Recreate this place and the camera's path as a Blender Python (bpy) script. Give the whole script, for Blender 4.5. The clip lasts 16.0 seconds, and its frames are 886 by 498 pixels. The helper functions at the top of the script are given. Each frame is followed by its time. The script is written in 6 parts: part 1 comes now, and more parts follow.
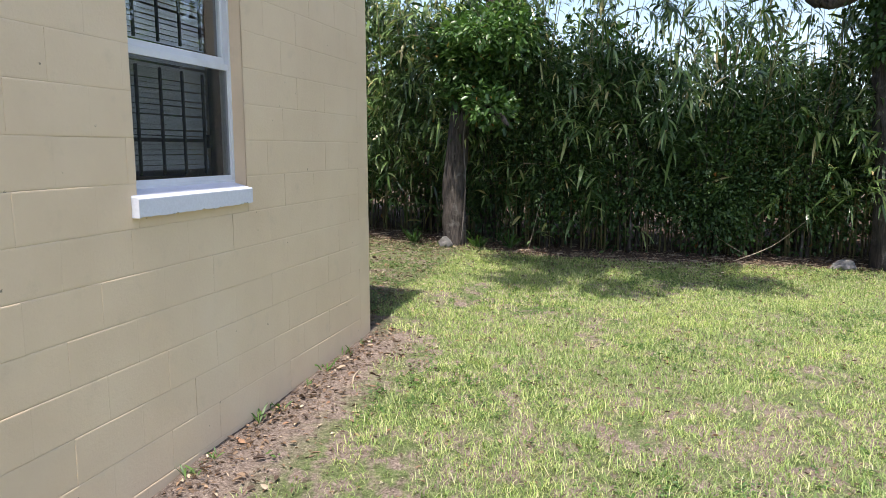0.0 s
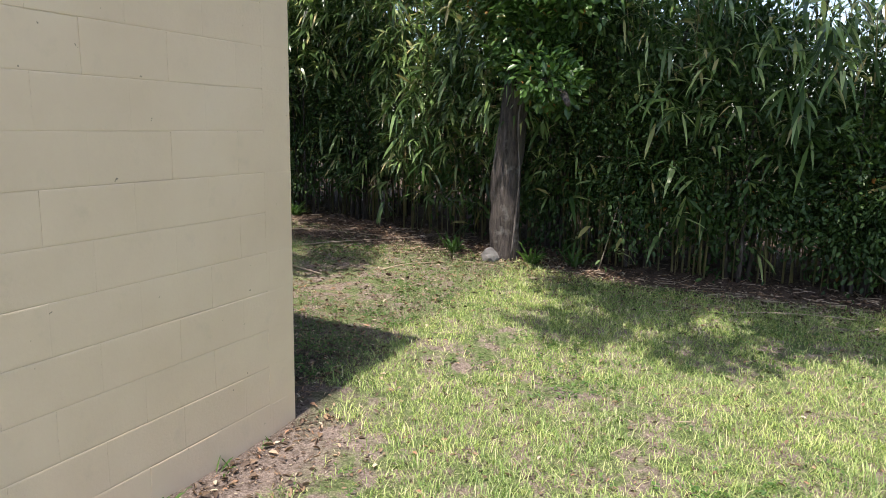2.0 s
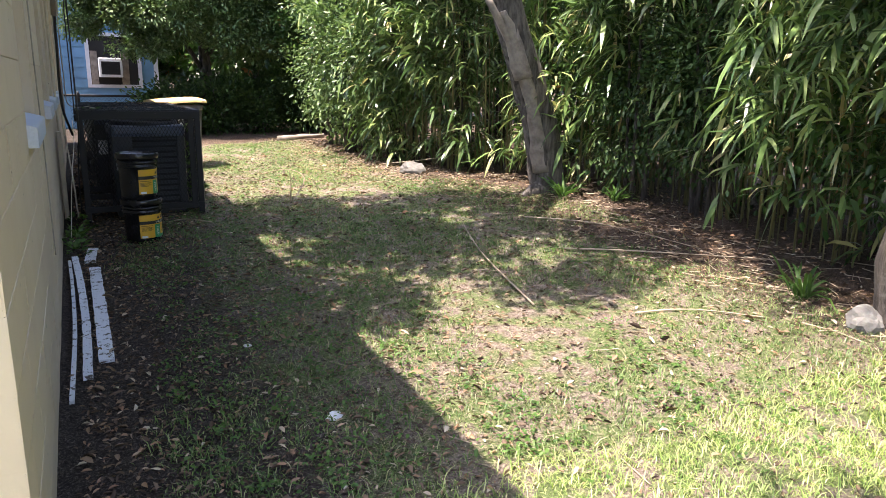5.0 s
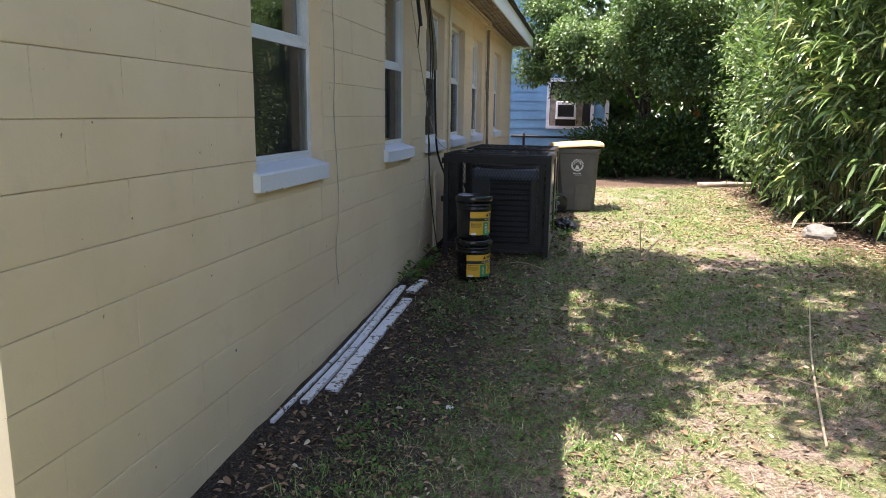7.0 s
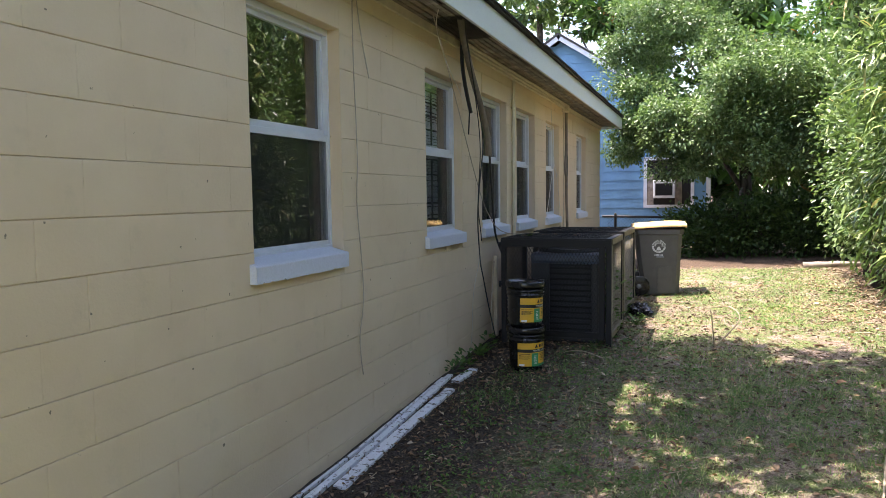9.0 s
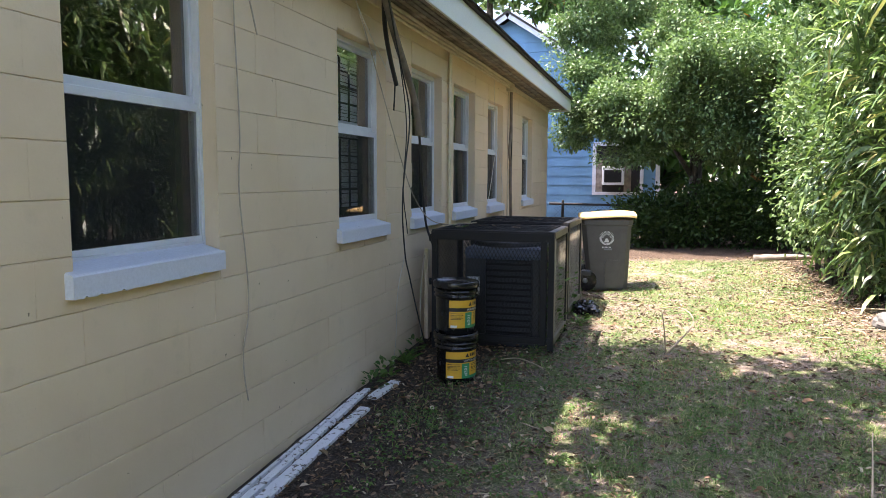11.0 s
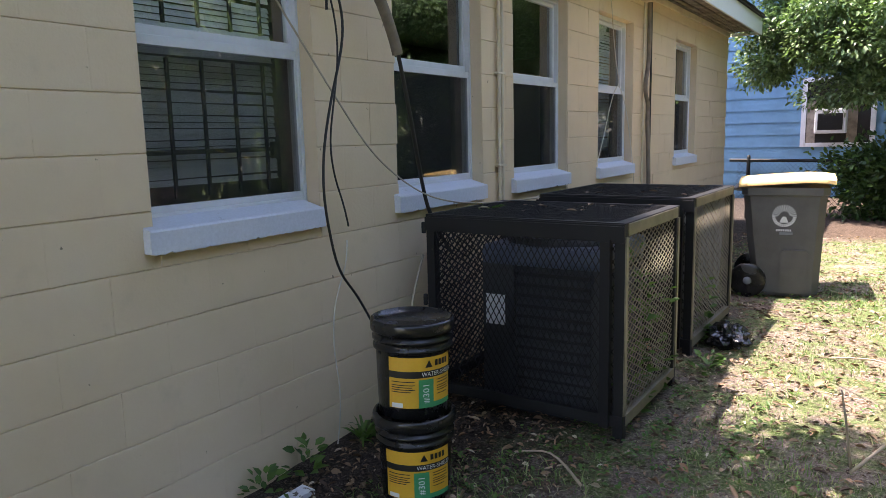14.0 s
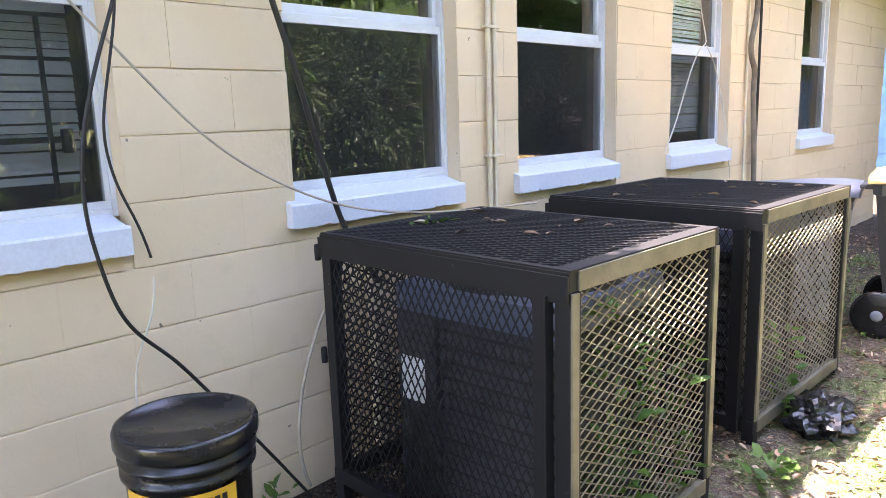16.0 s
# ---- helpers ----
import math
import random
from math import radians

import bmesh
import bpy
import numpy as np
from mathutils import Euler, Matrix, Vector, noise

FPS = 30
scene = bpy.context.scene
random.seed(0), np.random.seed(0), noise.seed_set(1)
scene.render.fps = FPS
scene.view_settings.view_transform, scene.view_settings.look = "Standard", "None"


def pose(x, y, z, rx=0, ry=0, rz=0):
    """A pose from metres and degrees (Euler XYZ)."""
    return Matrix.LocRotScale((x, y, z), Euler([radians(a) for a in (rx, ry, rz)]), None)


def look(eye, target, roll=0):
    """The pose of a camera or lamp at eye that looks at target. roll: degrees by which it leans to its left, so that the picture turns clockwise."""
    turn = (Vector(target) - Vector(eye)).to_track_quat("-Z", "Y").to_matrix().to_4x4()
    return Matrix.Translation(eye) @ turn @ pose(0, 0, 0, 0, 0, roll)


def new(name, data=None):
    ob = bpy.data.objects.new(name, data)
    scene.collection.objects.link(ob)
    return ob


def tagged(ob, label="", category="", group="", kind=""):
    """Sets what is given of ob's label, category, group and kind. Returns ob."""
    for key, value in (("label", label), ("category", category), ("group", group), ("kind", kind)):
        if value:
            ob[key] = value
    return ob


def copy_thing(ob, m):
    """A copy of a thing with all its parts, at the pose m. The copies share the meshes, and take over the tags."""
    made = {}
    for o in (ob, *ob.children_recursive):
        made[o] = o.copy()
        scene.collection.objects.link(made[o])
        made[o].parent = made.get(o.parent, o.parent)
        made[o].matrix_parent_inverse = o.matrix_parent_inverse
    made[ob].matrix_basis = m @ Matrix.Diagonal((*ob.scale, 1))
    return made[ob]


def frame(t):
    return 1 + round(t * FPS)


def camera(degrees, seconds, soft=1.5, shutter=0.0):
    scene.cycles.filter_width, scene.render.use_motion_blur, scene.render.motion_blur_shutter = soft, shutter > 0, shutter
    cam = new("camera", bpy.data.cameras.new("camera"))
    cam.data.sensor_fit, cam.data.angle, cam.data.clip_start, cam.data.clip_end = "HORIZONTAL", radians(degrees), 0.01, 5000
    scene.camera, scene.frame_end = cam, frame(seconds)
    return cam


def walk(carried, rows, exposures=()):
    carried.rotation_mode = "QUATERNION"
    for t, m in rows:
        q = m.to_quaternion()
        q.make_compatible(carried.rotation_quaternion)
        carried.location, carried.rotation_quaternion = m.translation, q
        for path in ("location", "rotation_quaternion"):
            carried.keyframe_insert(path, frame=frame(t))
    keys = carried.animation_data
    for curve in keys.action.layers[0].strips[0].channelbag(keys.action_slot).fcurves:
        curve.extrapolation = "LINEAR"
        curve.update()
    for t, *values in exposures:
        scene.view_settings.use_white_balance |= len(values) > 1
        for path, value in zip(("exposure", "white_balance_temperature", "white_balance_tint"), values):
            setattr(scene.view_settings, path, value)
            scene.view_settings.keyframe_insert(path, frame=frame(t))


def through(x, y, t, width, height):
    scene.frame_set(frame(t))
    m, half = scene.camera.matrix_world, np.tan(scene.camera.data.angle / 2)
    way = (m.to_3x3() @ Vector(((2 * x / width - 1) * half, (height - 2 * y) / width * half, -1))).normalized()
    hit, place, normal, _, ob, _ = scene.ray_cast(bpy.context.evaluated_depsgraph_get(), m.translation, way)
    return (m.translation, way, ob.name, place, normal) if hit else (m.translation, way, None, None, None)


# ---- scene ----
cam = camera(63.9, 16.0, soft=0.5)
PATH = [
    (0, (-5.197, -2.078, 1.455), (-3.291, -1.539, 1.178), -0.1),
    (0.5, (-4.58, -2.088, 1.467), (-2.692, -1.493, 1.185), -0.0),
    (1, (-3.99, -2.174, 1.454), (-2.123, -1.519, 1.161), 0.3),
    (1.5, (-3.483, -2.239, 1.508), (-1.654, -1.495, 1.189), 0.8),
    (2, (-2.877, -2.211, 1.549), (-1.097, -1.367, 1.206), 1.0),
    (2.5, (-2.27, -2.187, 1.541), (-0.565, -1.209, 1.173), 1.1),
    (3, (-1.747, -2.15, 1.482), (-0.143, -1.023, 1.087), 1.4),
    (3.2, (-1.485, -2.052, 1.546), (0.078, -0.874, 1.132), 0.9),
    (5.3, (0.37, -1.772, 1.449), (1.075, 0.041, 0.982), 0.7),
    (5.5, (0.499, -1.765, 1.454), (1.069, 0.093, 0.982), 0.4),
    (6, (0.87, -1.655, 1.435), (1.076, 0.281, 0.976), 0.4),
    (6.5, (1.189, -1.594, 1.488), (1.057, 0.356, 1.064), 0.7),
    (7, (1.447, -1.49, 1.538), (1.071, 0.438, 1.162), 0.8),
    (7.5, (1.58, -1.348, 1.539), (1.089, 0.563, 1.209), 0.5),
    (8, (1.765, -1.26, 1.544), (1.162, 0.627, 1.264), 0.1),
    (8.5, (1.921, -1.246, 1.55), (1.239, 0.625, 1.359), -0.5),
    (8.7, (1.937, -1.242, 1.56), (1.231, 0.623, 1.411), -0.8),
    (10.8, (1.856, -0.549, 1.58), (1.311, 1.365, 1.38), 0.4),
    (11, (1.881, -0.428, 1.585), (1.315, 1.48, 1.385), 0.2),
    (11.5, (1.95, -0.012, 1.566), (1.324, 1.877, 1.357), 0.1),
    (12, (1.979, 0.413, 1.533), (1.277, 2.272, 1.302), -0.1),
    (12.5, (2.011, 0.869, 1.559), (1.209, 2.684, 1.307), -0.3),
    (13, (2.098, 1.344, 1.548), (1.192, 3.105, 1.268), -0.4),
    (13.5, (2.12, 1.772, 1.514), (1.128, 3.481, 1.211), -0.7),
    (14, (2.1, 2.185, 1.539), (1.021, 3.84, 1.226), -1.4),
    (14.5, (2.103, 2.61, 1.528), (0.955, 4.213, 1.194), -2.1),
    (15, (2.078, 2.96, 1.499), (0.846, 4.5, 1.168), -2.7),
    (15.5, (2.025, 3.317, 1.524), (0.687, 4.768, 1.203), -2.9),
    (16, (2.082, 3.633, 1.533), (0.699, 5.031, 1.167), -1.9),
]
walk(cam, [(t, look(eye, target, roll)) for t, eye, target, roll in PATH],
     [(0, 1.09, 6600, 17), (3.0, 1.40, 6750, 19), (5.5, 2.28, 6950, 22), (8.5, 2.36, 7050, 22), (11.0, 2.55, 6800, 22), (13.5, 2.58, 6950, 23), (14.5, 2.82, 6950, 25), (15.2, 3.6, 6950, 26), (16.0, 4.2, 7100, 30)])

# ---- world and sun ----
SUN = Vector((0.341, 0.018, -1.0)).normalized()
world = bpy.data.worlds.new("world")
scene.world = world
world.use_nodes = True
sky = world.node_tree.nodes.new("ShaderNodeTexSky")
sky.sky_type, sky.sun_disc, sky.sun_elevation = "NISHITA", False, radians(71)
sky.sun_rotation = math.atan2(-SUN.x, -SUN.y)
sky.dust_density, sky.ozone_density = 1.6, 1.0
world.node_tree.links.new(sky.outputs[0], world.node_tree.nodes["Background"].inputs[0])
world.node_tree.nodes["Background"].inputs[1].default_value = 0.14
sun = new("sun", bpy.data.lights.new("sun", "SUN"))
sun.data.energy, sun.data.angle, sun.data.color = 3.5, radians(0.55), (1.0, 0.95, 0.86)
sun.matrix_world = look(Vector((0, 0, 12)) - SUN * 10, Vector((0, 0, 12)))


# ---- materials ----
def nodes_of(name):
    m = bpy.data.materials.new(name)
    m.use_nodes = True
    return m, m.node_tree.nodes, m.node_tree.links, m.node_tree.nodes["Principled BSDF"]


def noise_node(ns, ls, scale, detail=4.0, coord="position", rough=0.6):
    n = ns.new("ShaderNodeTexNoise")
    n.inputs["Scale"].default_value, n.inputs["Detail"].default_value = scale, detail
    n.inputs["Roughness"].default_value = rough
    if coord == "position":
        ls.new(ns.new("ShaderNodeNewGeometry").outputs["Position"], n.inputs["Vector"])
    else:
        ls.new(ns.new("ShaderNodeTexCoord").outputs["Object"], n.inputs["Vector"])
    return n


def ramp(ns, ls, src, stops):
    r = ns.new("ShaderNodeValToRGB")
    while len(r.color_ramp.elements) < len(stops):
        r.color_ramp.elements.new(0.5)
    for e, (p, c) in zip(r.color_ramp.elements, stops):
        e.position, e.color = p, (*c, 1)
    ls.new(src, r.inputs[0])
    return r


def mix_rgb(ns, ls, fac, a, b, mode="MIX"):
    n = ns.new("ShaderNodeMix")
    n.data_type, n.blend_type = "RGBA", mode
    for s, v in ((n.inputs[0], fac), (n.inputs[6], a), (n.inputs[7], b)):
        if isinstance(v, (int, float)):
            s.default_value = v
        elif isinstance(v, tuple):
            s.default_value = (*v, 1)
        else:
            ls.new(v, s)
    return n.outputs[2]


def bump(ns, ls, bsdf, height, strength, distance):
    b = ns.new("ShaderNodeBump")
    b.inputs["Strength"].default_value, b.inputs["Distance"].default_value = strength, distance
    ls.new(height, b.inputs["Height"])
    ls.new(b.outputs[0], bsdf.inputs["Normal"])


def plain(name, colour, rough=0.6, metal=0.0, vary=0.25, scale=9.0, fine=120.0, relief=0.15, coord="object", second=None):
    """A surface with blotches at two scales and a fine relief."""
    m, ns, ls, b = nodes_of(name)
    n1, n2 = noise_node(ns, ls, scale, 5, coord), noise_node(ns, ls, fine, 3, coord)
    dark = tuple(c * (1 - vary) for c in colour)
    lite = second or tuple(min(1, c * (1 + vary * 0.6)) for c in colour)
    c1 = ramp(ns, ls, n1.outputs[0], [(0.3, dark), (0.55, colour), (0.75, lite)])
    c2 = mix_rgb(ns, ls, 0.12, c1.outputs[0], n2.outputs[1], "OVERLAY")
    ls.new(c2, b.inputs["Base Color"])
    r = ns.new("ShaderNodeMapRange")
    r.inputs[3].default_value, r.inputs[4].default_value = max(0.05, rough - 0.12), min(1, rough + 0.12)
    ls.new(n1.outputs[0], r.inputs[0])
    ls.new(r.outputs[0], b.inputs["Roughness"])
    b.inputs["Metallic"].default_value = metal
    bump(ns, ls, b, n2.outputs[0], relief, 0.004)
    return m


def leafy(name, stops, gloss=0.45, through=0.35):
    """Leaves: colours by island, some light shining through, a waxy gloss."""
    m, ns, ls, b = nodes_of(name)
    geo = ns.new("ShaderNodeNewGeometry")
    col = ramp(ns, ls, geo.outputs["Random Per Island"], stops)
    big = noise_node(ns, ls, 1.1, 2)
    shade = ramp(ns, ls, big.outputs[0], [(0.3, (0.75, 0.8, 0.75)), (0.7, (1.15, 1.12, 1.0))])
    c = mix_rgb(ns, ls, 1.0, col.outputs[0], shade.outputs[0], "MULTIPLY")
    ls.new(c, b.inputs["Base Color"])
    b.inputs["Roughness"].default_value = gloss
    t = ns.new("ShaderNodeBsdfTranslucent")
    tc = mix_rgb(ns, ls, 1.0, c, (1.15, 1.25, 0.8), "MULTIPLY")
    ls.new(tc, t.inputs[0])
    mx = ns.new("ShaderNodeMixShader")
    mx.inputs[0].default_value = through
    ls.new(b.outputs[0], mx.inputs[1])
    ls.new(t.outputs[0], mx.inputs[2])
    ls.new(mx.outputs[0], ns["Material Output"].inputs[0])
    return m


def wall_paint():
    m, ns, ls, b = nodes_of("cream_paint")
    n1, n2, n3 = noise_node(ns, ls, 1.3, 6), noise_node(ns, ls, 60, 5), noise_node(ns, ls, 7, 6)
    base = ramp(ns, ls, n1.outputs[0], [(0.3, (0.61, 0.475, 0.315)), (0.55, (0.665, 0.53, 0.36)), (0.75, (0.69, 0.565, 0.40))])
    oi = ns.new("ShaderNodeObjectInfo")
    tone = ramp(ns, ls, oi.outputs["Random"], [(0.0, (0.99, 0.99, 0.99)), (1.0, (1.01, 1.01, 1.01))])
    c = mix_rgb(ns, ls, 1.0, base.outputs[0], tone.outputs[0], "MULTIPLY")
    grime = ramp(ns, ls, n3.outputs[0], [(0.58, (0, 0, 0)), (0.78, (1, 1, 1))])
    c = mix_rgb(ns, ls, grime.outputs[0], c, mix_rgb(ns, ls, 0.30, c, (0.42, 0.36, 0.25)))
    pits = ramp(ns, ls, noise_node(ns, ls, 23, 3, rough=0.45).outputs[0], [(0.735, (0, 0, 0)), (0.765, (1, 1, 1))])
    c = mix_rgb(ns, ls, pits.outputs[0], c, (0.20, 0.165, 0.115))
    ls.new(c, b.inputs["Base Color"])
    b.inputs["Roughness"].default_value = 0.62
    add = ns.new("ShaderNodeMath")
    add.operation = "ADD"
    ls.new(n2.outputs[0], add.inputs[0])
    ls.new(n3.outputs[0], add.inputs[1])
    bump(ns, ls, b, add.outputs[0], 0.28, 0.005)
    return m


def ground_mat():
    m, ns, ls, b = nodes_of("lawn_soil")
    big, mid, fine = noise_node(ns, ls, 0.9, 5), noise_node(ns, ls, 5.5, 6), noise_node(ns, ls, 95, 8, rough=0.85)
    soil = ramp(ns, ls, fine.outputs[0], [(0.36, (0.085, 0.065, 0.052)), (0.5, (0.25, 0.20, 0.165)), (0.64, (0.50, 0.425, 0.37))])
    thatch = ramp(ns, ls, fine.outputs[0], [(0.36, (0.055, 0.085, 0.03)), (0.5, (0.135, 0.18, 0.07)), (0.64, (0.33, 0.34, 0.19))])
    k = ramp(ns, ls, mid.outputs[0], [(0.44, (0, 0, 0)), (0.56, (1, 1, 1))])
    c = mix_rgb(ns, ls, k.outputs[0], soil.outputs[0], thatch.outputs[0])
    sep = ns.new("ShaderNodeSeparateXYZ")
    geo = ns.new("ShaderNodeNewGeometry")
    ls.new(geo.outputs["Position"], sep.inputs[0])

    def zone(axis, a, z, wobble):
        mr = ns.new("ShaderNodeMapRange")
        mr.inputs[1].default_value, mr.inputs[2].default_value = a, z
        ad = ns.new("ShaderNodeMath")
        ad.operation = "MULTIPLY_ADD"
        ad.inputs[1].default_value = wobble
        ls.new(mid.outputs[0], ad.inputs[0])
        ls.new(sep.outputs[axis], ad.inputs[2])
        ls.new(ad.outputs[0], mr.inputs[0])
        return mr.outputs[0]

    litter = ramp(ns, ls, fine.outputs[0], [(0.36, (0.04, 0.028, 0.021)), (0.52, (0.105, 0.075, 0.056)), (0.68, (0.25, 0.20, 0.155))])
    c = mix_rgb(ns, ls, zone(0, 3.7, 4.3, 0.6), c, litter.outputs[0])
    # along the back the dark litter also carries the trees' shade
    c = mix_rgb(ns, ls, zone(1, 10.9, 11.5, 0.6), c, litter.outputs[0])
    # bare sandy strip along the south wall
    strip = ns.new("ShaderNodeMath")
    strip.operation = "MULTIPLY"
    ls.new(zone(1, -0.06, 0.14, 0.8), strip.inputs[0])
    ls.new(zone(0, 0.7, -0.1, 0.4), strip.inputs[1])
    c = mix_rgb(ns, ls, strip.outputs[0], c, soil.outputs[0])
    # dark soil along the east wall, with the eave's shade added to its colour
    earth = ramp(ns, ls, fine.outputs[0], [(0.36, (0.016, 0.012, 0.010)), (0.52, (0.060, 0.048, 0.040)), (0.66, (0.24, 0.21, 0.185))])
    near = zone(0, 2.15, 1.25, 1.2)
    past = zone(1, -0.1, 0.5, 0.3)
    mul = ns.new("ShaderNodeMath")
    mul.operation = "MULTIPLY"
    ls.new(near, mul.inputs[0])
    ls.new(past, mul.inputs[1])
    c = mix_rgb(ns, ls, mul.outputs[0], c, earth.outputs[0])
    crumbs = ramp(ns, ls, noise_node(ns, ls, 26, 6, rough=0.75).outputs[0], [(0.36, (0.55, 0.53, 0.51)), (0.5, (1.0, 1.0, 1.0)), (0.66, (1.35, 1.32, 1.28))])
    c = mix_rgb(ns, ls, 1.0, c, crumbs.outputs[0], "MULTIPLY")
    ls.new(c, b.inputs["Base Color"])
    b.inputs["Roughness"].default_value = 0.95
    b.inputs["Specular IOR Level"].default_value = 0.15
    bump(ns, ls, b, fine.outputs[0], 0.9, 0.02)
    return m


def bark(name, a, z, scale=14):
    m, ns, ls, b = nodes_of(name)
    mp = ns.new("ShaderNodeMapping")
    mp.inputs["Scale"].default_value = (scale, scale, scale * 0.18)
    ls.new(ns.new("ShaderNodeNewGeometry").outputs["Position"], mp.inputs[0])
    n = ns.new("ShaderNodeTexNoise")
    n.inputs["Scale"].default_value, n.inputs["Detail"].default_value, n.inputs["Roughness"].default_value = 1.6, 8, 0.65
    ls.new(mp.outputs[0], n.inputs["Vector"])
    li = noise_node(ns, ls, 6, 4)
    c = ramp(ns, ls, n.outputs[0], [(0.35, a), (0.62, z)])
    lich = ramp(ns, ls, li.outputs[0], [(0.58, (0, 0, 0)), (0.74, (0.45, 0.45, 0.45))])
    ls.new(mix_rgb(ns, ls, lich.outputs[0], c.outputs[0], (0.34, 0.34, 0.30)), b.inputs["Base Color"])
    b.inputs["Roughness"].default_value = 0.92
    bump(ns, ls, b, n.outputs[0], 1.0, 0.03)
    return m


def glass_mat():
    m, ns, ls, b = nodes_of("window_glass")
    ns.remove(b)
    tr, gl, lw, pw, sc, mx = (ns.new("ShaderNode" + k) for k in ("BsdfTransparent", "BsdfGlossy", "LayerWeight", "Math", "MapRange", "MixShader"))
    tr.inputs[0].default_value = (0.86, 0.90, 0.88, 1)
    gl.inputs["Roughness"].default_value = 0.015
    gl.inputs[0].default_value = (0.95, 0.97, 1.0, 1)
    lw.inputs[0].default_value = 0.5
    pw.operation = "POWER"
    pw.inputs[1].default_value = 4.0
    ls.new(lw.outputs["Facing"], pw.inputs[0])
    sc.inputs[3].default_value, sc.inputs[4].default_value = 0.17, 1.0
    ls.new(pw.outputs[0], sc.inputs[0])
    wob = noise_node(ns, ls, 2.2, 1)
    bp = ns.new("ShaderNodeBump")
    bp.inputs["Strength"].default_value, bp.inputs["Distance"].default_value = 0.012, 0.02
    ls.new(wob.outputs[0], bp.inputs["Height"])
    ls.new(bp.outputs[0], gl.inputs["Normal"])
    ls.new(sc.outputs[0], mx.inputs[0])
    ls.new(tr.outputs[0], mx.inputs[1])
    ls.new(gl.outputs[0], mx.inputs[2])
    ls.new(mx.outputs[0], ns["Material Output"].inputs[0])
    return m


def screen_mat():
    m, ns, ls, b = nodes_of("insect_screen")
    b.inputs["Base Color"].default_value = (0.010, 0.011, 0.011, 1)
    b.inputs["Roughness"].default_value = 0.7
    tr, mx = ns.new("ShaderNodeBsdfTransparent"), ns.new("ShaderNodeMixShader")
    mx.inputs[0].default_value = 0.44
    ls.new(tr.outputs[0], mx.inputs[1])
    ls.new(b.outputs[0], mx.inputs[2])
    ls.new(mx.outputs[0], ns["Material Output"].inputs[0])
    return m


def flaky(name, paint, under, scale=11, cut=0.6):
    """Paint that has flaked off in patches."""
    m, ns, ls, b = nodes_of(name)
    n1, n2 = noise_node(ns, ls, scale, 8, rough=0.7), noise_node(ns, ls, 90, 4)
    k = ramp(ns, ls, n1.outputs[0], [(cut, (0, 0, 0)), (cut + 0.03, (1, 1, 1))])
    tone = ramp(ns, ls, n2.outputs[0], [(0.3, tuple(c * 0.88 for c in paint)), (0.7, paint)])
    ls.new(mix_rgb(ns, ls, k.outputs[0], tone.outputs[0], under), b.inputs["Base Color"])
    b.inputs["Roughness"].default_value = 0.55
    b.inputs["Specular IOR Level"].default_value = 0.28
    bump(ns, ls, b, k.outputs[0], 0.4, -0.002)
    return m


PAINT = wall_paint()
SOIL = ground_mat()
WHITE_SILL = flaky("sill_paint", (0.60, 0.635, 0.70), (0.36, 0.36, 0.38), 14, 0.66)
FRAME = plain("white_window_frame", (0.62, 0.645, 0.67), 0.4, vary=0.12, scale=6)
GLASS = glass_mat()
SCREEN = screen_mat()
BLIND = plain("blind_slat", (0.78, 0.78, 0.80), 0.5, vary=0.1)
BLACK_IRON = plain("black_iron", (0.012, 0.012, 0.013), 0.5, 0.2)
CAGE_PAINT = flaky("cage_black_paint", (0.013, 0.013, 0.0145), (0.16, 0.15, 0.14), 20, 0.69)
# olive steel of the east panels, brightened to carry the sun on them
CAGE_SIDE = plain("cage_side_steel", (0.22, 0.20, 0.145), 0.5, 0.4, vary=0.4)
AC_BODY = plain("condenser_steel", (0.020, 0.023, 0.028), 0.5, 0.0)
# dark grey cap; the blue is skylight put into its colour
AC_TOP = plain("condenser_cap", (0.055, 0.075, 0.12), 0.45, 0.0)
# near-black colours stand for the darkness of unlit rooms and cavities
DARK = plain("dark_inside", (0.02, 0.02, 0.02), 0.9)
ROOM = plain("unlit_room_wall", (0.035, 0.033, 0.03), 0.9)
LABEL_WHITE = plain("white_label", (0.72, 0.73, 0.74), 0.5, vary=0.1)
FASCIA = flaky("fascia_paint", (0.66, 0.70, 0.66), (0.30, 0.27, 0.22), 7, 0.70)
SOFFIT = plain("weathered_soffit_wood", (0.26, 0.21, 0.16), 0.85, vary=0.55, scale=5, fine=60, relief=0.5, coord="position", second=(0.42, 0.39, 0.35))
SOFFIT_GREY = plain("weathered_grey_soffit_wood", (0.20, 0.18, 0.16), 0.9, vary=0.5, scale=6, fine=60, relief=0.6, coord="position", second=(0.46, 0.44, 0.41))
TRIM = plain("cream_trim", (0.60, 0.52, 0.38), 0.6, vary=0.2)
SHINGLE = plain("roof_shingle", (0.045, 0.043, 0.042), 0.95, vary=0.5, scale=20, fine=200, relief=0.8)
BUCKET = plain("black_plastic", (0.012, 0.012, 0.013), 0.26, vary=0.3, relief=0.05)
LAB_YELLOW = plain("yellow_label", (0.72, 0.40, 0.035), 0.45, vary=0.12)
LAB_GREEN = plain("green_label", (0.03, 0.27, 0.11), 0.45, vary=0.1)
LAB_BLACK = plain("black_print", (0.012, 0.012, 0.012), 0.45)
BIN_GREY = plain("charcoal_plastic", (0.095, 0.093, 0.092), 0.5, vary=0.18, relief=0.08)
BIN_OLD = plain("grey_plastic", (0.22, 0.24, 0.27), 0.5, vary=0.2, relief=0.08)
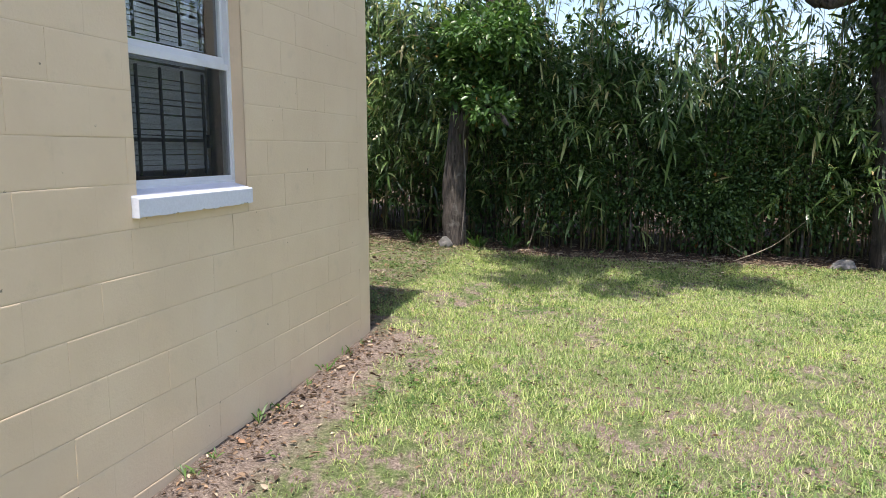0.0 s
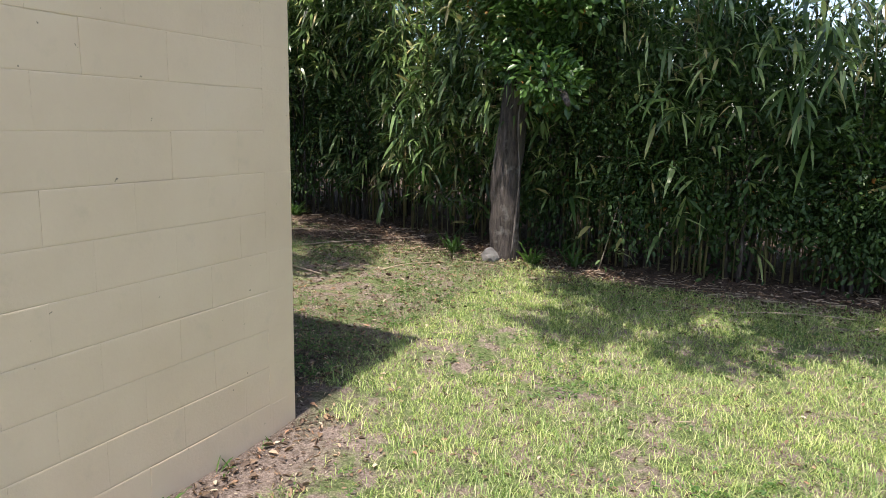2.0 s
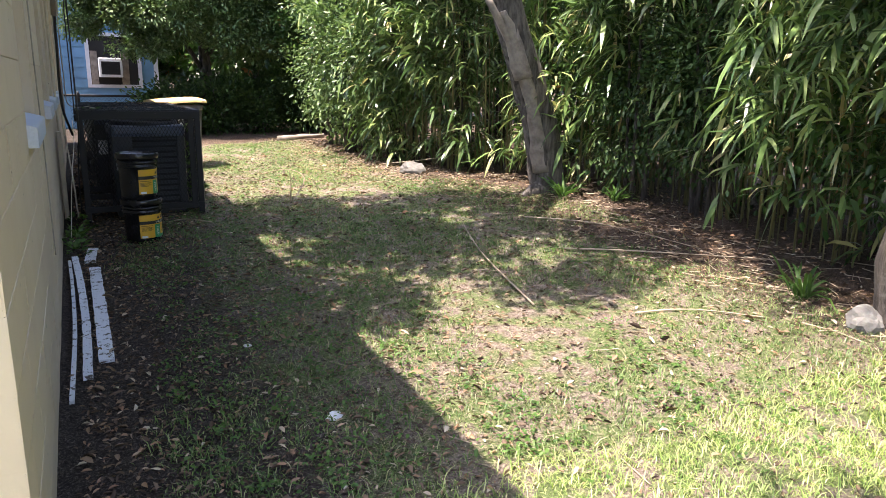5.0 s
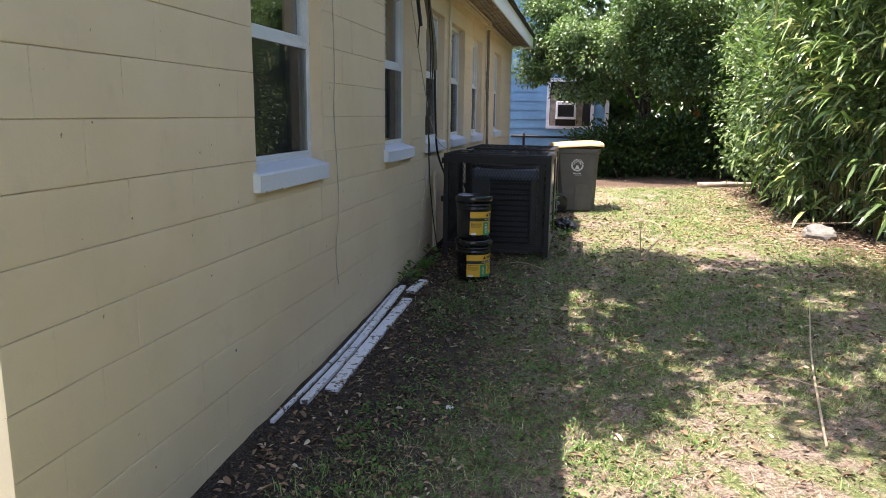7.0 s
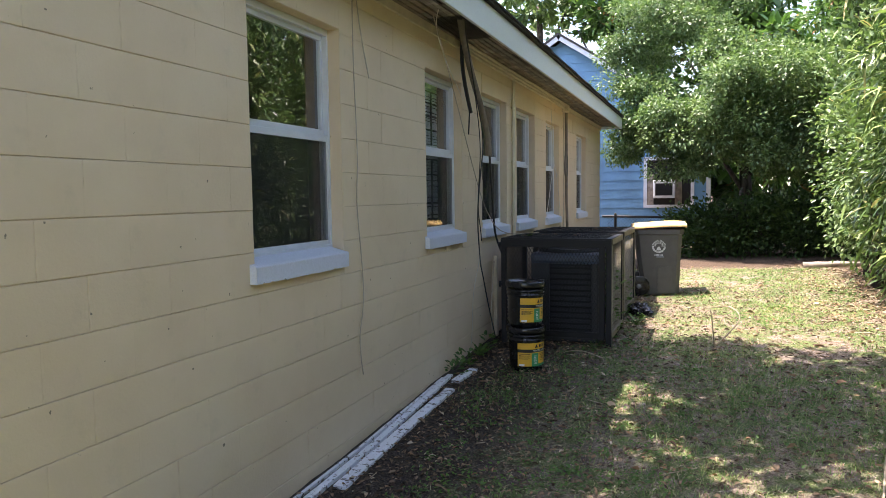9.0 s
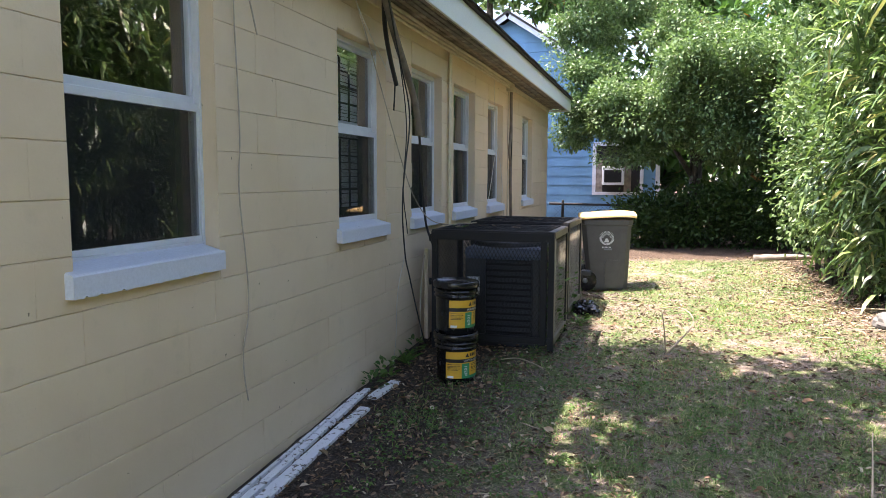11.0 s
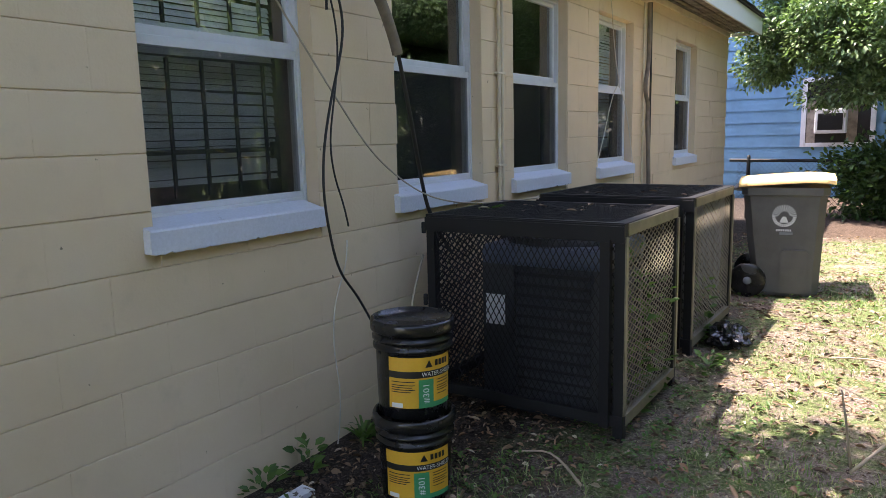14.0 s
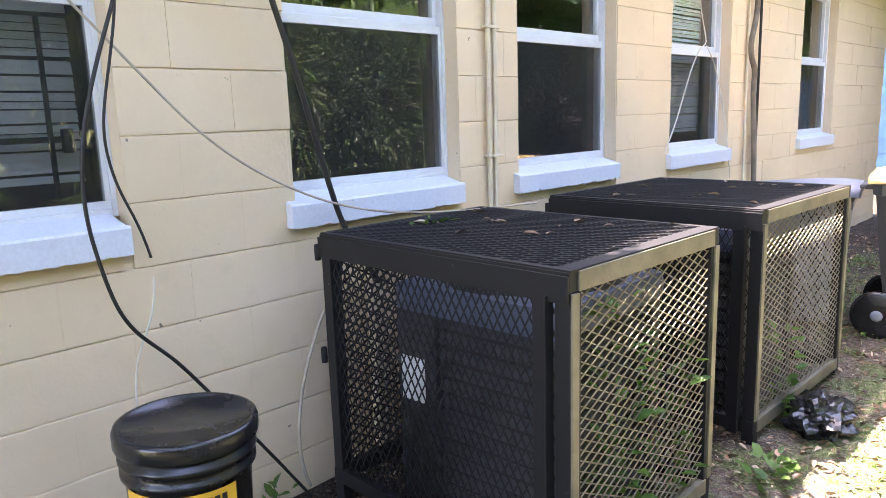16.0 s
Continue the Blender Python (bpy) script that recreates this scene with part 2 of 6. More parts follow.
BIN_YELLOW = plain("yellow_plastic", (0.84, 0.58, 0.24), 0.42, vary=0.12, relief=0.05)
BOARD = flaky("weathered_white_board", (0.70, 0.72, 0.76), (0.10, 0.085, 0.07), 26, 0.56)
WIRE_BLACK = plain("black_cable", (0.012, 0.012, 0.012), 0.5)
WIRE_TAN = plain("painted_cable", (0.40, 0.34, 0.26), 0.6, vary=0.3)
WIRE_WHITE = plain("white_cord", (0.60, 0.56, 0.48), 0.55)
INSUL = plain("foam_insulation", (0.20, 0.165, 0.13), 0.85, vary=0.45, relief=0.6)
# siding blue deepened to carry the trees' dappled shade
BLUE = plain("shaded_blue_siding", (0.145, 0.315, 0.49), 0.6, vary=0.2, scale=2, coord="position")
PALE = plain("white_siding_trim", (0.68, 0.70, 0.74), 0.6, vary=0.1)
BARK_A = bark("grey_bark", (0.03, 0.025, 0.021), (0.17, 0.15, 0.13))
BARK_B = bark("dark_bark", (0.022, 0.018, 0.016), (0.10, 0.085, 0.072), 18)
DEADWOOD = plain("bare_dead_wood", (0.30, 0.255, 0.21), 0.9, vary=0.5, fine=60, relief=0.8, coord="position")
CULM = plain("bamboo_culm", (0.20, 0.19, 0.08), 0.5, vary=0.55, scale=3, coord="position", second=(0.42, 0.34, 0.18))
STONE = plain("grey_stone", (0.19, 0.185, 0.17), 0.9, vary=0.4, fine=50, relief=0.8)
TWIG = plain("dry_twig", (0.42, 0.34, 0.24), 0.85, vary=0.35)
BAG = plain("black_bag", (0.012, 0.012, 0.014), 0.25, relief=0.4, fine=30)
# darkest and palest tones widened to stand for shaded and sun-struck leaves
LEAF_BAMBOO = leafy("bamboo_leaf", [(0.0, (0.030, 0.066, 0.022)), (0.36, (0.085, 0.155, 0.05)), (0.68, (0.19, 0.29, 0.10)), (0.90, (0.36, 0.44, 0.19)), (1.0, (0.47, 0.38, 0.20))], 0.3, 0.24)
LEAF_BROAD = leafy("broad_leaf", [(0.0, (0.034, 0.085, 0.024)), (0.5, (0.065, 0.145, 0.038)), (0.96, (0.12, 0.22, 0.06)), (1.0, (0.36, 0.14, 0.05))], 0.34, 0.3)
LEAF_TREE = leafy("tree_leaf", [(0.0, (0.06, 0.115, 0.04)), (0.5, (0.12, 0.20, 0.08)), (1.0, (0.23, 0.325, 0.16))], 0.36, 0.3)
# deep evergreen green, darkened further to carry the hedge's shade
LEAF_SHADED = leafy("shaded_leaf", [(0.0, (0.022, 0.055, 0.016)), (0.6, (0.045, 0.10, 0.028)), (1.0, (0.085, 0.155, 0.042))], 0.6, 0.25)
GRASS = leafy("grass_blade", [(0.0, (0.11, 0.20, 0.05)), (0.4, (0.26, 0.375, 0.11)), (0.68, (0.41, 0.50, 0.185)), (0.88, (0.55, 0.57, 0.28)), (1.0, (0.66, 0.61, 0.43))], 0.5, 0.33)
GRASS_DRY = leafy("dry_grass_blade", [(0.0, (0.06, 0.125, 0.032)), (0.5, (0.135, 0.225, 0.065)), (0.78, (0.24, 0.325, 0.12)), (0.92, (0.36, 0.36, 0.20)), (1.0, (0.48, 0.44, 0.33))], 0.5, 0.33)
WEED = leafy("weed_leaf", [(0.0, (0.05, 0.12, 0.028)), (1.0, (0.11, 0.21, 0.045))], 0.5, 0.35)
LITTER = leafy("dead_leaf", [(0.0, (0.05, 0.03, 0.022)), (0.4, (0.13, 0.085, 0.06)), (0.75, (0.27, 0.18, 0.12)), (0.88, (0.36, 0.20, 0.13)), (1.0, (0.55, 0.48, 0.39))], 0.75, 0.1)
STRAW = leafy("straw", [(0.0, (0.13, 0.12, 0.06)), (0.4, (0.25, 0.22, 0.14)), (1.0, (0.43, 0.385, 0.29))], 0.7, 0.2)


# ---- mesh helpers ----
RNG = np.random.default_rng(7)


def ground_z(x, y):
    """Height of the yard, which rises gently to the north-east."""
    cx, rise = np.clip(x, -8, 6), np.interp(y, [-5, -0.5, 0.5, 4.5, 5.5, 12], [-0.085, -0.008, 0.02, 0.178, 0.208, 0.285])
    return 0.002 + 0.033 * cx + rise + 0.012 * np.sin(1.7 * x + 0.6) * np.sin(1.3 * y) + 0.006 * np.sin(5.1 * x + 2.0 * y)


def mesh_of(name, verts, faces, material, smooth=False):
    me = bpy.data.meshes.new(name)
    me.from_pydata([tuple(v) for v in verts], [], [tuple(f) for f in faces])
    me.materials.append(material)
    if smooth:
        me.polygons.foreach_set("use_smooth", [True] * len(me.polygons))
    me.update()
    return me


def big_mesh(name, verts, loops, sizes, material):
    """A large mesh straight from arrays: points, corner indices and corners per face."""
    me = bpy.data.meshes.new(name)
    me.vertices.add(len(verts))
    me.vertices.foreach_set("co", np.ascontiguousarray(verts, dtype=np.float32).ravel())
    me.loops.add(len(loops))
    me.loops.foreach_set("vertex_index", np.ascontiguousarray(loops, dtype=np.int32))
    me.polygons.add(len(sizes))
    starts = np.concatenate(([0], np.cumsum(sizes)[:-1])).astype(np.int32)
    me.polygons.foreach_set("loop_start", starts)
    me.materials.append(material)
    me.update(calc_edges=True)
    return me


def bm_mesh(name, bm, material, smooth=False):
    me = bpy.data.meshes.new(name)
    bmesh.ops.recalc_face_normals(bm, faces=bm.faces)
    bm.to_mesh(me)
    bm.free()
    me.materials.append(material)
    if smooth:
        me.polygons.foreach_set("use_smooth", [True] * len(me.polygons))
    return me


def part(name, me, parent, label="", m=None):
    ob = new(name, me)
    ob.parent = parent
    if m is not None:
        ob.matrix_local = m
    return tagged(ob, label)


def thing(name, m, label, category, group="", kind=""):
    ob = new(name)
    ob.empty_display_size = 0.1
    ob.matrix_world = m
    return tagged(ob, label, category, group, kind)


def add_box(bm, a, z, bevel=0.0):
    r = bmesh.ops.create_cube(bm, size=1)
    for v in r["verts"]:
        v.co = Vector([(a[i] + z[i]) / 2 + v.co[i] * (z[i] - a[i]) for i in range(3)])
    if bevel:
        es = list({e for v in r["verts"] for e in v.link_edges})
        bmesh.ops.bevel(bm, geom=es, offset=bevel, segments=2, affect="EDGES", profile=0.6)


def box_mesh(name, a, z, material, bevel=0.0):
    bm = bmesh.new()
    add_box(bm, a, z, bevel)
    return bm_mesh(name, bm, material)


def lathe(name, profile, material, seg=40, smooth=True, cap=True):
    """A turned shape from (radius, height) pairs."""
    verts, faces, n = [], [], len(profile)
    for r, h in profile:
        verts += [(r * math.cos(2 * math.pi * i / seg), r * math.sin(2 * math.pi * i / seg), h) for i in range(seg)]
    for j in range(n - 1):
        for i in range(seg):
            k = (i + 1) % seg
            faces.append((j * seg + i, j * seg + k, (j + 1) * seg + k, (j + 1) * seg + i))
    if cap:
        faces.append(tuple(range(seg))[::-1])
        faces.append(tuple((n - 1) * seg + i for i in range(seg)))
    return mesh_of(name, verts, faces, material, smooth)


def cable(name, points, radius, material, label, category="cable", parent=None, group=""):
    cu = bpy.data.curves.new(name, "CURVE")
    cu.dimensions, cu.bevel_depth, cu.bevel_resolution, cu.resolution_u = "3D", radius, 2, 6
    sp = cu.splines.new("NURBS")
    sp.points.add(len(points) - 1)
    for p, q in zip(sp.points, points):
        p.co = (*q, 1)
    sp.use_endpoint_u, sp.order_u = True, min(4, len(points))
    cu.materials.append(material)
    ob = new(name, cu)
    if parent:
        ob.parent = parent
        return tagged(ob, label)
    return tagged(ob, label, category, group)


def tube(points, radii, seg=10, wobble=0.0, seed=0):
    """Points and faces of a tapering limb along a bent line."""
    rng = np.random.default_rng(seed)
    P = [Vector(p) for p in points]
    verts, faces = [], []
    for i, (p, r) in enumerate(zip(P, radii)):
        d = (P[min(i + 1, len(P) - 1)] - P[max(i - 1, 0)]).normalized()
        u = d.cross(Vector((0.31, 0.9, 0.1))).normalized()
        w = d.cross(u)
        for k in range(seg):
            a = 2 * math.pi * k / seg
            rr = r * (1 + wobble * math.sin(3 * a + 0.8 * i) + wobble * 0.7 * rng.normal())
            verts.append(p + u * (rr * math.cos(a)) + w * (rr * math.sin(a)))
    for i in range(len(P) - 1):
        for k in range(seg):
            j = (k + 1) % seg
            faces.append((i * seg + k, i * seg + j, (i + 1) * seg + j, (i + 1) * seg + k))
    faces.append(tuple(range(seg))[::-1])
    faces.append(tuple((len(P) - 1) * seg + k for k in range(seg)))
    return verts, faces


def bend_line(points, steps=4):
    """A smooth line through a few points."""
    P = [Vector(p) for p in points]
    out = []
    for i in range(len(P) - 1):
        a, b, c, d = P[max(i - 1, 0)], P[i], P[i + 1], P[min(i + 2, len(P) - 1)]
        for s in range(steps):
            t = s / steps
            out.append(0.5 * ((2 * b) + (c - a) * t + (2 * a - 5 * b + 4 * c - d) * t * t + (3 * b - a - 3 * c + d) * t ** 3))
    return out + [P[-1]]


def limb(points, r0, r1, seg=10, wobble=0.05, seed=0):
    L = bend_line(points)
    return tube(L, [r0 + (r1 - r0) * i / (len(L) - 1) for i in range(len(L))], seg, wobble, seed)


def joined(pieces):
    verts, faces = [], []
    for v, f in pieces:
        o = len(verts)
        verts += v
        faces += [tuple(i + o for i in q) for q in f]
    return verts, faces


def unit(v):
    return v / np.maximum(np.linalg.norm(v, axis=1, keepdims=True), 1e-9)


def leaves_long(name, P, D, length, width, droop, material):
    """Long pointed leaves, bowed downwards: six points each."""
    n = len(P)
    D = unit(D)
    up = np.tile(np.array([0.0, 0, 1]), (n, 1)) + RNG.normal(0, 0.35, (n, 3))
    S = unit(np.cross(D, up))
    down = np.array([0, 0, -1.0])
    L, W, B = length[:, None], width[:, None], droop[:, None]
    p1 = P + D * L * 0.35 + down * L * B * 0.12
    p2 = P + D * L * 0.72 + down * L * B * 0.48
    p3 = P + D * L * 0.98 + down * L * B * 1.0
    V = np.stack([P, p1 - S * W * 0.5, p1 + S * W * 0.5, p2 - S * W * 0.38, p2 + S * W * 0.38, p3], 1).reshape(-1, 3)
    base = np.array([0, 2, 1, 1, 2, 4, 3, 3, 4, 5])
    loops = (base[None, :] + 6 * np.arange(n)[:, None]).ravel()
    return big_mesh(name, V, loops, np.tile([3, 4, 3], n), material)


def leaves_broad(name, P, D, N, length, width, material, fold=0.25):
    """Oval leaves folded along the midrib: six points each."""
    n = len(P)
    D = unit(D)
    S = unit(np.cross(D, N))
    N = np.cross(S, D)
    L, W = length[:, None], width[:, None]
    m1, m2 = P + D * L * 0.3, P + D * L * 0.68
    lift = N * W * fold
    V = np.stack([P, m1 - S * W * 0.46 + lift, m2 - S * W * 0.40 + lift, P + D * L, m2 + S * W * 0.40 + lift, m1 + S * W * 0.46 + lift], 1).reshape(-1, 3)
    base = np.array([0, 3, 2, 1, 0, 5, 4, 3])
    loops = (base[None, :] + 6 * np.arange(n)[:, None]).ravel()
    return big_mesh(name, V, loops, np.tile([4, 4], n), material)


# ---- the ground ----
def build_ground():
    near_x, near_y = np.arange(-9, 8.01, 0.14), np.arange(-8, 14.01, 0.14)
    xs = np.concatenate(([-600, -200, -80, -40, -20], near_x, [12, 20, 40, 80, 200, 600]))
    ys = np.concatenate(([-600, -200, -80, -40, -16], near_y, [20, 30, 60, 120, 300, 600]))
    X, Y = np.meshgrid(xs, ys)
    Z = ground_z(X, Y) + np.where((np.abs(X) < 9) & (np.abs(Y) < 14), RNG.normal(0, 0.004, X.shape), 0)
    ny, nx = X.shape
    idx = np.arange(nx * ny).reshape(ny, nx)
    q = np.stack([idx[:-1, :-1], idx[:-1, 1:], idx[1:, 1:], idx[1:, :-1]], -1).reshape(-1, 4)
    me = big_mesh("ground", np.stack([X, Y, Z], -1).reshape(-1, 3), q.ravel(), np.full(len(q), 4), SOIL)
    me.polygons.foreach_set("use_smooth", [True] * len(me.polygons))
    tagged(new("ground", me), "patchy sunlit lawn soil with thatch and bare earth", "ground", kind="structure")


build_ground()

# ---- the house ----
WALL_TOP, COURSE, FIRST = 2.82, 0.1925, 0.1595
EAST_END, SOUTH_END = 12.54, 10.0
WIN_Z0, WIN_Z1 = 1.24, 2.49
WIN_EAST = [(1.505, 2.355), (3.635, 4.45), (5.02, 5.86), (6.26, 7.115), (7.735, 8.585), (9.98, 10.86)]
WIN_SOUTH = [(SOUTH_END - 2.635, SOUTH_END - 1.757)]


def wall_core(name, length, windows, m, label):
    """A block wall with through openings: u along it from its left end, y into it, z up."""
    bm = bmesh.new()
    u = 0.0
    for a, z in windows:
        add_box(bm, (u, 0.0065, -0.5), (a, 0.2, WALL_TOP))
        add_box(bm, (a, 0.0065, -0.5), (z, 0.2, WIN_Z0))
        add_box(bm, (a, 0.0065, WIN_Z1), (z, 0.2, WALL_TOP))
        u = z
    add_box(bm, (u, 0.0065, -0.5), (length, 0.2, WALL_TOP))
    ob = new(name, bm_mesh(name, bm, PAINT))
    ob.matrix_world = m
    return tagged(ob, label, "wall", kind="structure")


def block_mesh(w, h, deep, cache={}):
    """The painted face of one block: soft deep bed joints, shallow head joints."""
    key = (round(w, 3), round(h, 3), deep)
    if key not in cache:
        back = [(0, deep, 0), (w, deep, 0), (w, deep, h), (0, deep, h)]
        mid = [(0.0002, 0.0006, 0.003), (w - 0.0002, 0.0006, 0.003), (w - 0.0002, 0.0006, h - 0.0025), (0.0002, 0.0006, h - 0.0025)]
        face = [(0.005, 0, 0.009), (w - 0.005, 0, 0.009), (w - 0.005, 0, h - 0.007), (0.005, 0, h - 0.007)]
        f = [(8, 9, 10, 11)]
        for o in (0, 4):
            f += [(o + i, o + (i + 1) % 4, o + 4 + (i + 1) % 4, o + 4 + i) for i in range(4)]
        cache[key] = mesh_of("block", back + mid + face, f, PAINT)
    return cache[key]


def wall_blocks(wall, length, windows, keep, deep):
    """Blocks in running bond on a wall; those outside the stretch keep are joined."""
    rest_v, rest_f = [], []
    for k in range(-2, 14):
        z0, z1 = FIRST + COURSE * k, FIRST + COURSE * (k + 1)
        u = -COURSE if k % 2 else 0.0
        rects = []
        while u < length:
            a, z = max(u, 0), min(u + 2 * COURSE, length)
            if z - a > 0.03:
                rects.append((a, z, z0, z1))
            u += 2 * COURSE
        for wa, wz in windows:
            out = []
            for a, z, p, q in rects:
                if z <= wa or a >= wz or q <= WIN_Z0 or p >= WIN_Z1:
                    out.append((a, z, p, q))
                    continue
                if a < wa:
                    out.append((a, wa, p, q))
                if z > wz:
                    out.append((wz, z, p, q))
                if p < WIN_Z0 - 0.02:
                    out.append((max(a, wa), min(z, wz), p, WIN_Z0))
                if q > WIN_Z1 + 0.02:
                    out.append((max(a, wa), min(z, wz), WIN_Z1, q))
            rects = out
        for a, z, p, q in rects:
            if z - a < 0.025:
                continue
            me = block_mesh(z - a, q - p, deep)
            m = pose(a, RNG.normal(0, 0.0006), p, RNG.normal(0, 0.25), 0, RNG.normal(0, 0.05))
            if keep[0] <= a <= keep[1]:
                part("block", me, wall, m=m)
            else:
                o = len(rest_v)
                rest_v += [m @ v.co for v in me.vertices]
                rest_f += [tuple(i + o for i in f.vertices) for f in me.polygons]
    if rest_v:
        ob = part("far_blocks", mesh_of("far_blocks", rest_v, rest_f, PAINT), wall, "cream painted concrete blocks")
        tagged(ob, kind="stuff")


M_EAST, M_SOUTH = pose(0, 0, 0, 0, 0, 90), pose(-SOUTH_END, 0, 0)
WALL_E = wall_core("wall_east", EAST_END, WIN_EAST, M_EAST, "long cream painted concrete block wall with six windows")
WALL_S = wall_core("wall_south", SOUTH_END - 0.2, WIN_SOUTH, M_SOUTH, "cream painted concrete block end wall with one barred window")
for nm, a, z in (("wall_west", (-SOUTH_END, 0.2, -0.5), (-SOUTH_END + 0.2, EAST_END, WALL_TOP)),
                 ("wall_north", (-SOUTH_END + 0.2, EAST_END - 0.2, -0.5), (-0.2, EAST_END, WALL_TOP))):
    tagged(new(nm, box_mesh(nm, a, z, PAINT)), "plain cream painted house wall", "wall", kind="structure")
tagged(new("floor", box_mesh("floor", (-SOUTH_END + 0.2, 0.2, 0.3), (-0.2, EAST_END - 0.2, 0.4), DARK)), "floor inside the house, blackened as unlit", "floor", kind="structure")
tagged(new("wall_inner", box_mesh("wall_inner", (-3.3, 0.2, 0.4), (-3.2, EAST_END - 0.2, 2.68), ROOM)), "added inside wall of the rooms, blackened as unlit", "wall", kind="structure")
tagged(new("ceiling", box_mesh("ceiling", (-SOUTH_END + 0.2, 0.2, 2.68), (-0.2, EAST_END - 0.2, 2.74), ROOM)), "ceiling inside the house, blackened as unlit", "ceiling", kind="structure")


def window(number, m, width, bars=False, blinds=0, note=""):
    """A single-hung window in its opening: u from the opening's left, y inwards, z up."""
    w = thing(f"window_{number}", m, "white single-hung window with a dark insect screen" + note, "window", "windows of the house", "structure")
    d0, d1, z0, z1, mid = 0.072, 0.135, WIN_Z0 + 0.035, WIN_Z1, 1.905
    bm = bmesh.new()
    add_box(bm, (0, d0, z0), (0.016, d1, z1), 0.003)
    add_box(bm, (width - 0.016, d0, z0), (width, d1, z1), 0.003)
    add_box(bm, (0.016, d0 + 0.001, z1 - 0.035), (width - 0.016, d1, z1), 0.003)
    add_box(bm, (0.016, d0 + 0.001, z0), (width - 0.016, d1, z0 + 0.022), 0.003)
    part("window_frame", bm_mesh("window_frame", bm, FRAME), w)
    bm = bmesh.new()
    for a, z in (((0.016, d0 + 0.03, mid - 0.01), (width - 0.016, d0 + 0.055, mid + 0.035)), ((0.016, d0 + 0.03, z1 - 0.06), (width - 0.016, d0 + 0.055, z1 - 0.035)),
                 ((0.016, d0 + 0.03, mid + 0.035), (0.036, d0 + 0.055, z1 - 0.06)), ((width - 0.036, d0 + 0.03, mid + 0.035), (width - 0.016, d0 + 0.055, z1 - 0.06))):
        add_box(bm, a, z, 0.002)
    part("upper_sash", bm_mesh("upper_sash", bm, FRAME), w)
    bm = bmesh.new()
    for a, z in (((0.016, d0 + 0.006, mid - 0.034), (width - 0.016, d0 + 0.026, mid)), ((0.016, d0 + 0.006, z0 + 0.022), (width - 0.016, d0 + 0.026, z0 + 0.047)),
                 ((0.016, d0 + 0.006, z0 + 0.047), (0.031, d0 + 0.026, mid - 0.034)), ((width - 0.031, d0 + 0.006, z0 + 0.047), (width - 0.016, d0 + 0.026, mid - 0.034))):
        add_box(bm, a, z, 0.002)
    part("screen_frame", bm_mesh("screen_frame", bm, FRAME), w, "white aluminium screen frame")
    for nm, a, z, y in (("upper_pane", mid + 0.03, z1 - 0.055, d0 + 0.042), ("lower_pane", z0 + 0.04, mid - 0.03, d0 + 0.022)):
        pane = part(nm, mesh_of(nm, [(0.024, y, a), (width - 0.024, y, a), (width - 0.024, y, z), (0.024, y, z)], [(0, 1, 2, 3)], GLASS), w)
        pane.visible_shadow = False
    part("insect_screen", mesh_of("insect_screen", [(0.024, d0 + 0.01, z0 + 0.04), (width - 0.024, d0 + 0.01, z0 + 0.04), (width - 0.024, d0 + 0.01, mid - 0.03), (0.024, d0 + 0.01, mid - 0.03)],
                                  [(0, 1, 2, 3)], SCREEN), w, "fine dark insect screen")
    # added black strip that stands for shade on the inner wall return
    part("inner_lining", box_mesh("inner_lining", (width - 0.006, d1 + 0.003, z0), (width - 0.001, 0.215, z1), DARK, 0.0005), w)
    # painted sill, its top sloping outwards, worn along the lower edge
    bm = bmesh.new()
    rows = 64
    ring = []
    for i in range(rows + 1):
        u = -0.04 + (width + 0.028) * i / rows
        low = 1.172 + RNG.normal(0, 0.0014) + (0.006 if RNG.random() < 0.08 else 0)
        ring.append([bm.verts.new(p) for p in ((u, -0.038, low), (u, -0.038, 1.249), (u, -0.032, 1.256), (u, 0.0 if i in (0, rows) else 0.074, 1.256 if i in (0, rows) else 1.285), (u, 0.0, low))])
    for p, q in zip(ring, ring[1:]):
        for j in range(5):
            bm.faces.new((p[j], q[j], q[(j + 1) % 5], p[(j + 1) % 5]))
    bm.faces.new(ring[0])
    bm.faces.new(ring[-1][::-1])
    part("window_sill", bm_mesh("window_sill", bm, WHITE_SILL), w, "white painted sill with flaking edge")
    if blinds:
        me = mesh_of("blind_slat", [(0.02, 0, 0), (width - 0.035, 0, 0), (width - 0.035, 0.010, 0.022), (0.02, 0.010, 0.022)], [(0, 1, 2, 3)], BLIND)
        n = 44
        for i in range(n):
            z = z1 - 0.08 - (z1 - 0.10 - z0 - blinds) * i / n
            part("blind_slat", me, w, m=pose(0, 0.205 + RNG.normal(0, 0.001), z, RNG.normal(0, 5), RNG.normal(0, 0.25), 0))
    if bars:
        me = box_mesh("security_bar", (-0.007, 0, z0 + 0.06), (0.007, 0.012, mid - 0.06), BLACK_IRON, 0.003)
        me2 = box_mesh("security_bar_upper", (-0.007, 0, mid + 0.06), (0.007, 0.012, z1 - 0.10), BLACK_IRON, 0.003)
        for i in range(5):
            u = 0.07 + (width - 0.20) * i / 4
            part("security_bar", me, w, m=pose(u, 0.158, 0))
            part("security_bar", me2, w, m=pose(u, 0.158, 0))
        for z in (z0 + 0.22, z1 - 0.30):
            part("cross_bar", box_mesh("cross_bar", (0.04, 0.17, z), (width - 0.09, 0.18, z + 0.018), BLACK_IRON, 0.003), w)
        part("bar_lock", box_mesh("bar_lock", (width - 0.10, 0.155, z0 + 0.19), (width - 0.07, 0.18, z0 + 0.26), BLACK_IRON, 0.004), w)
    return w


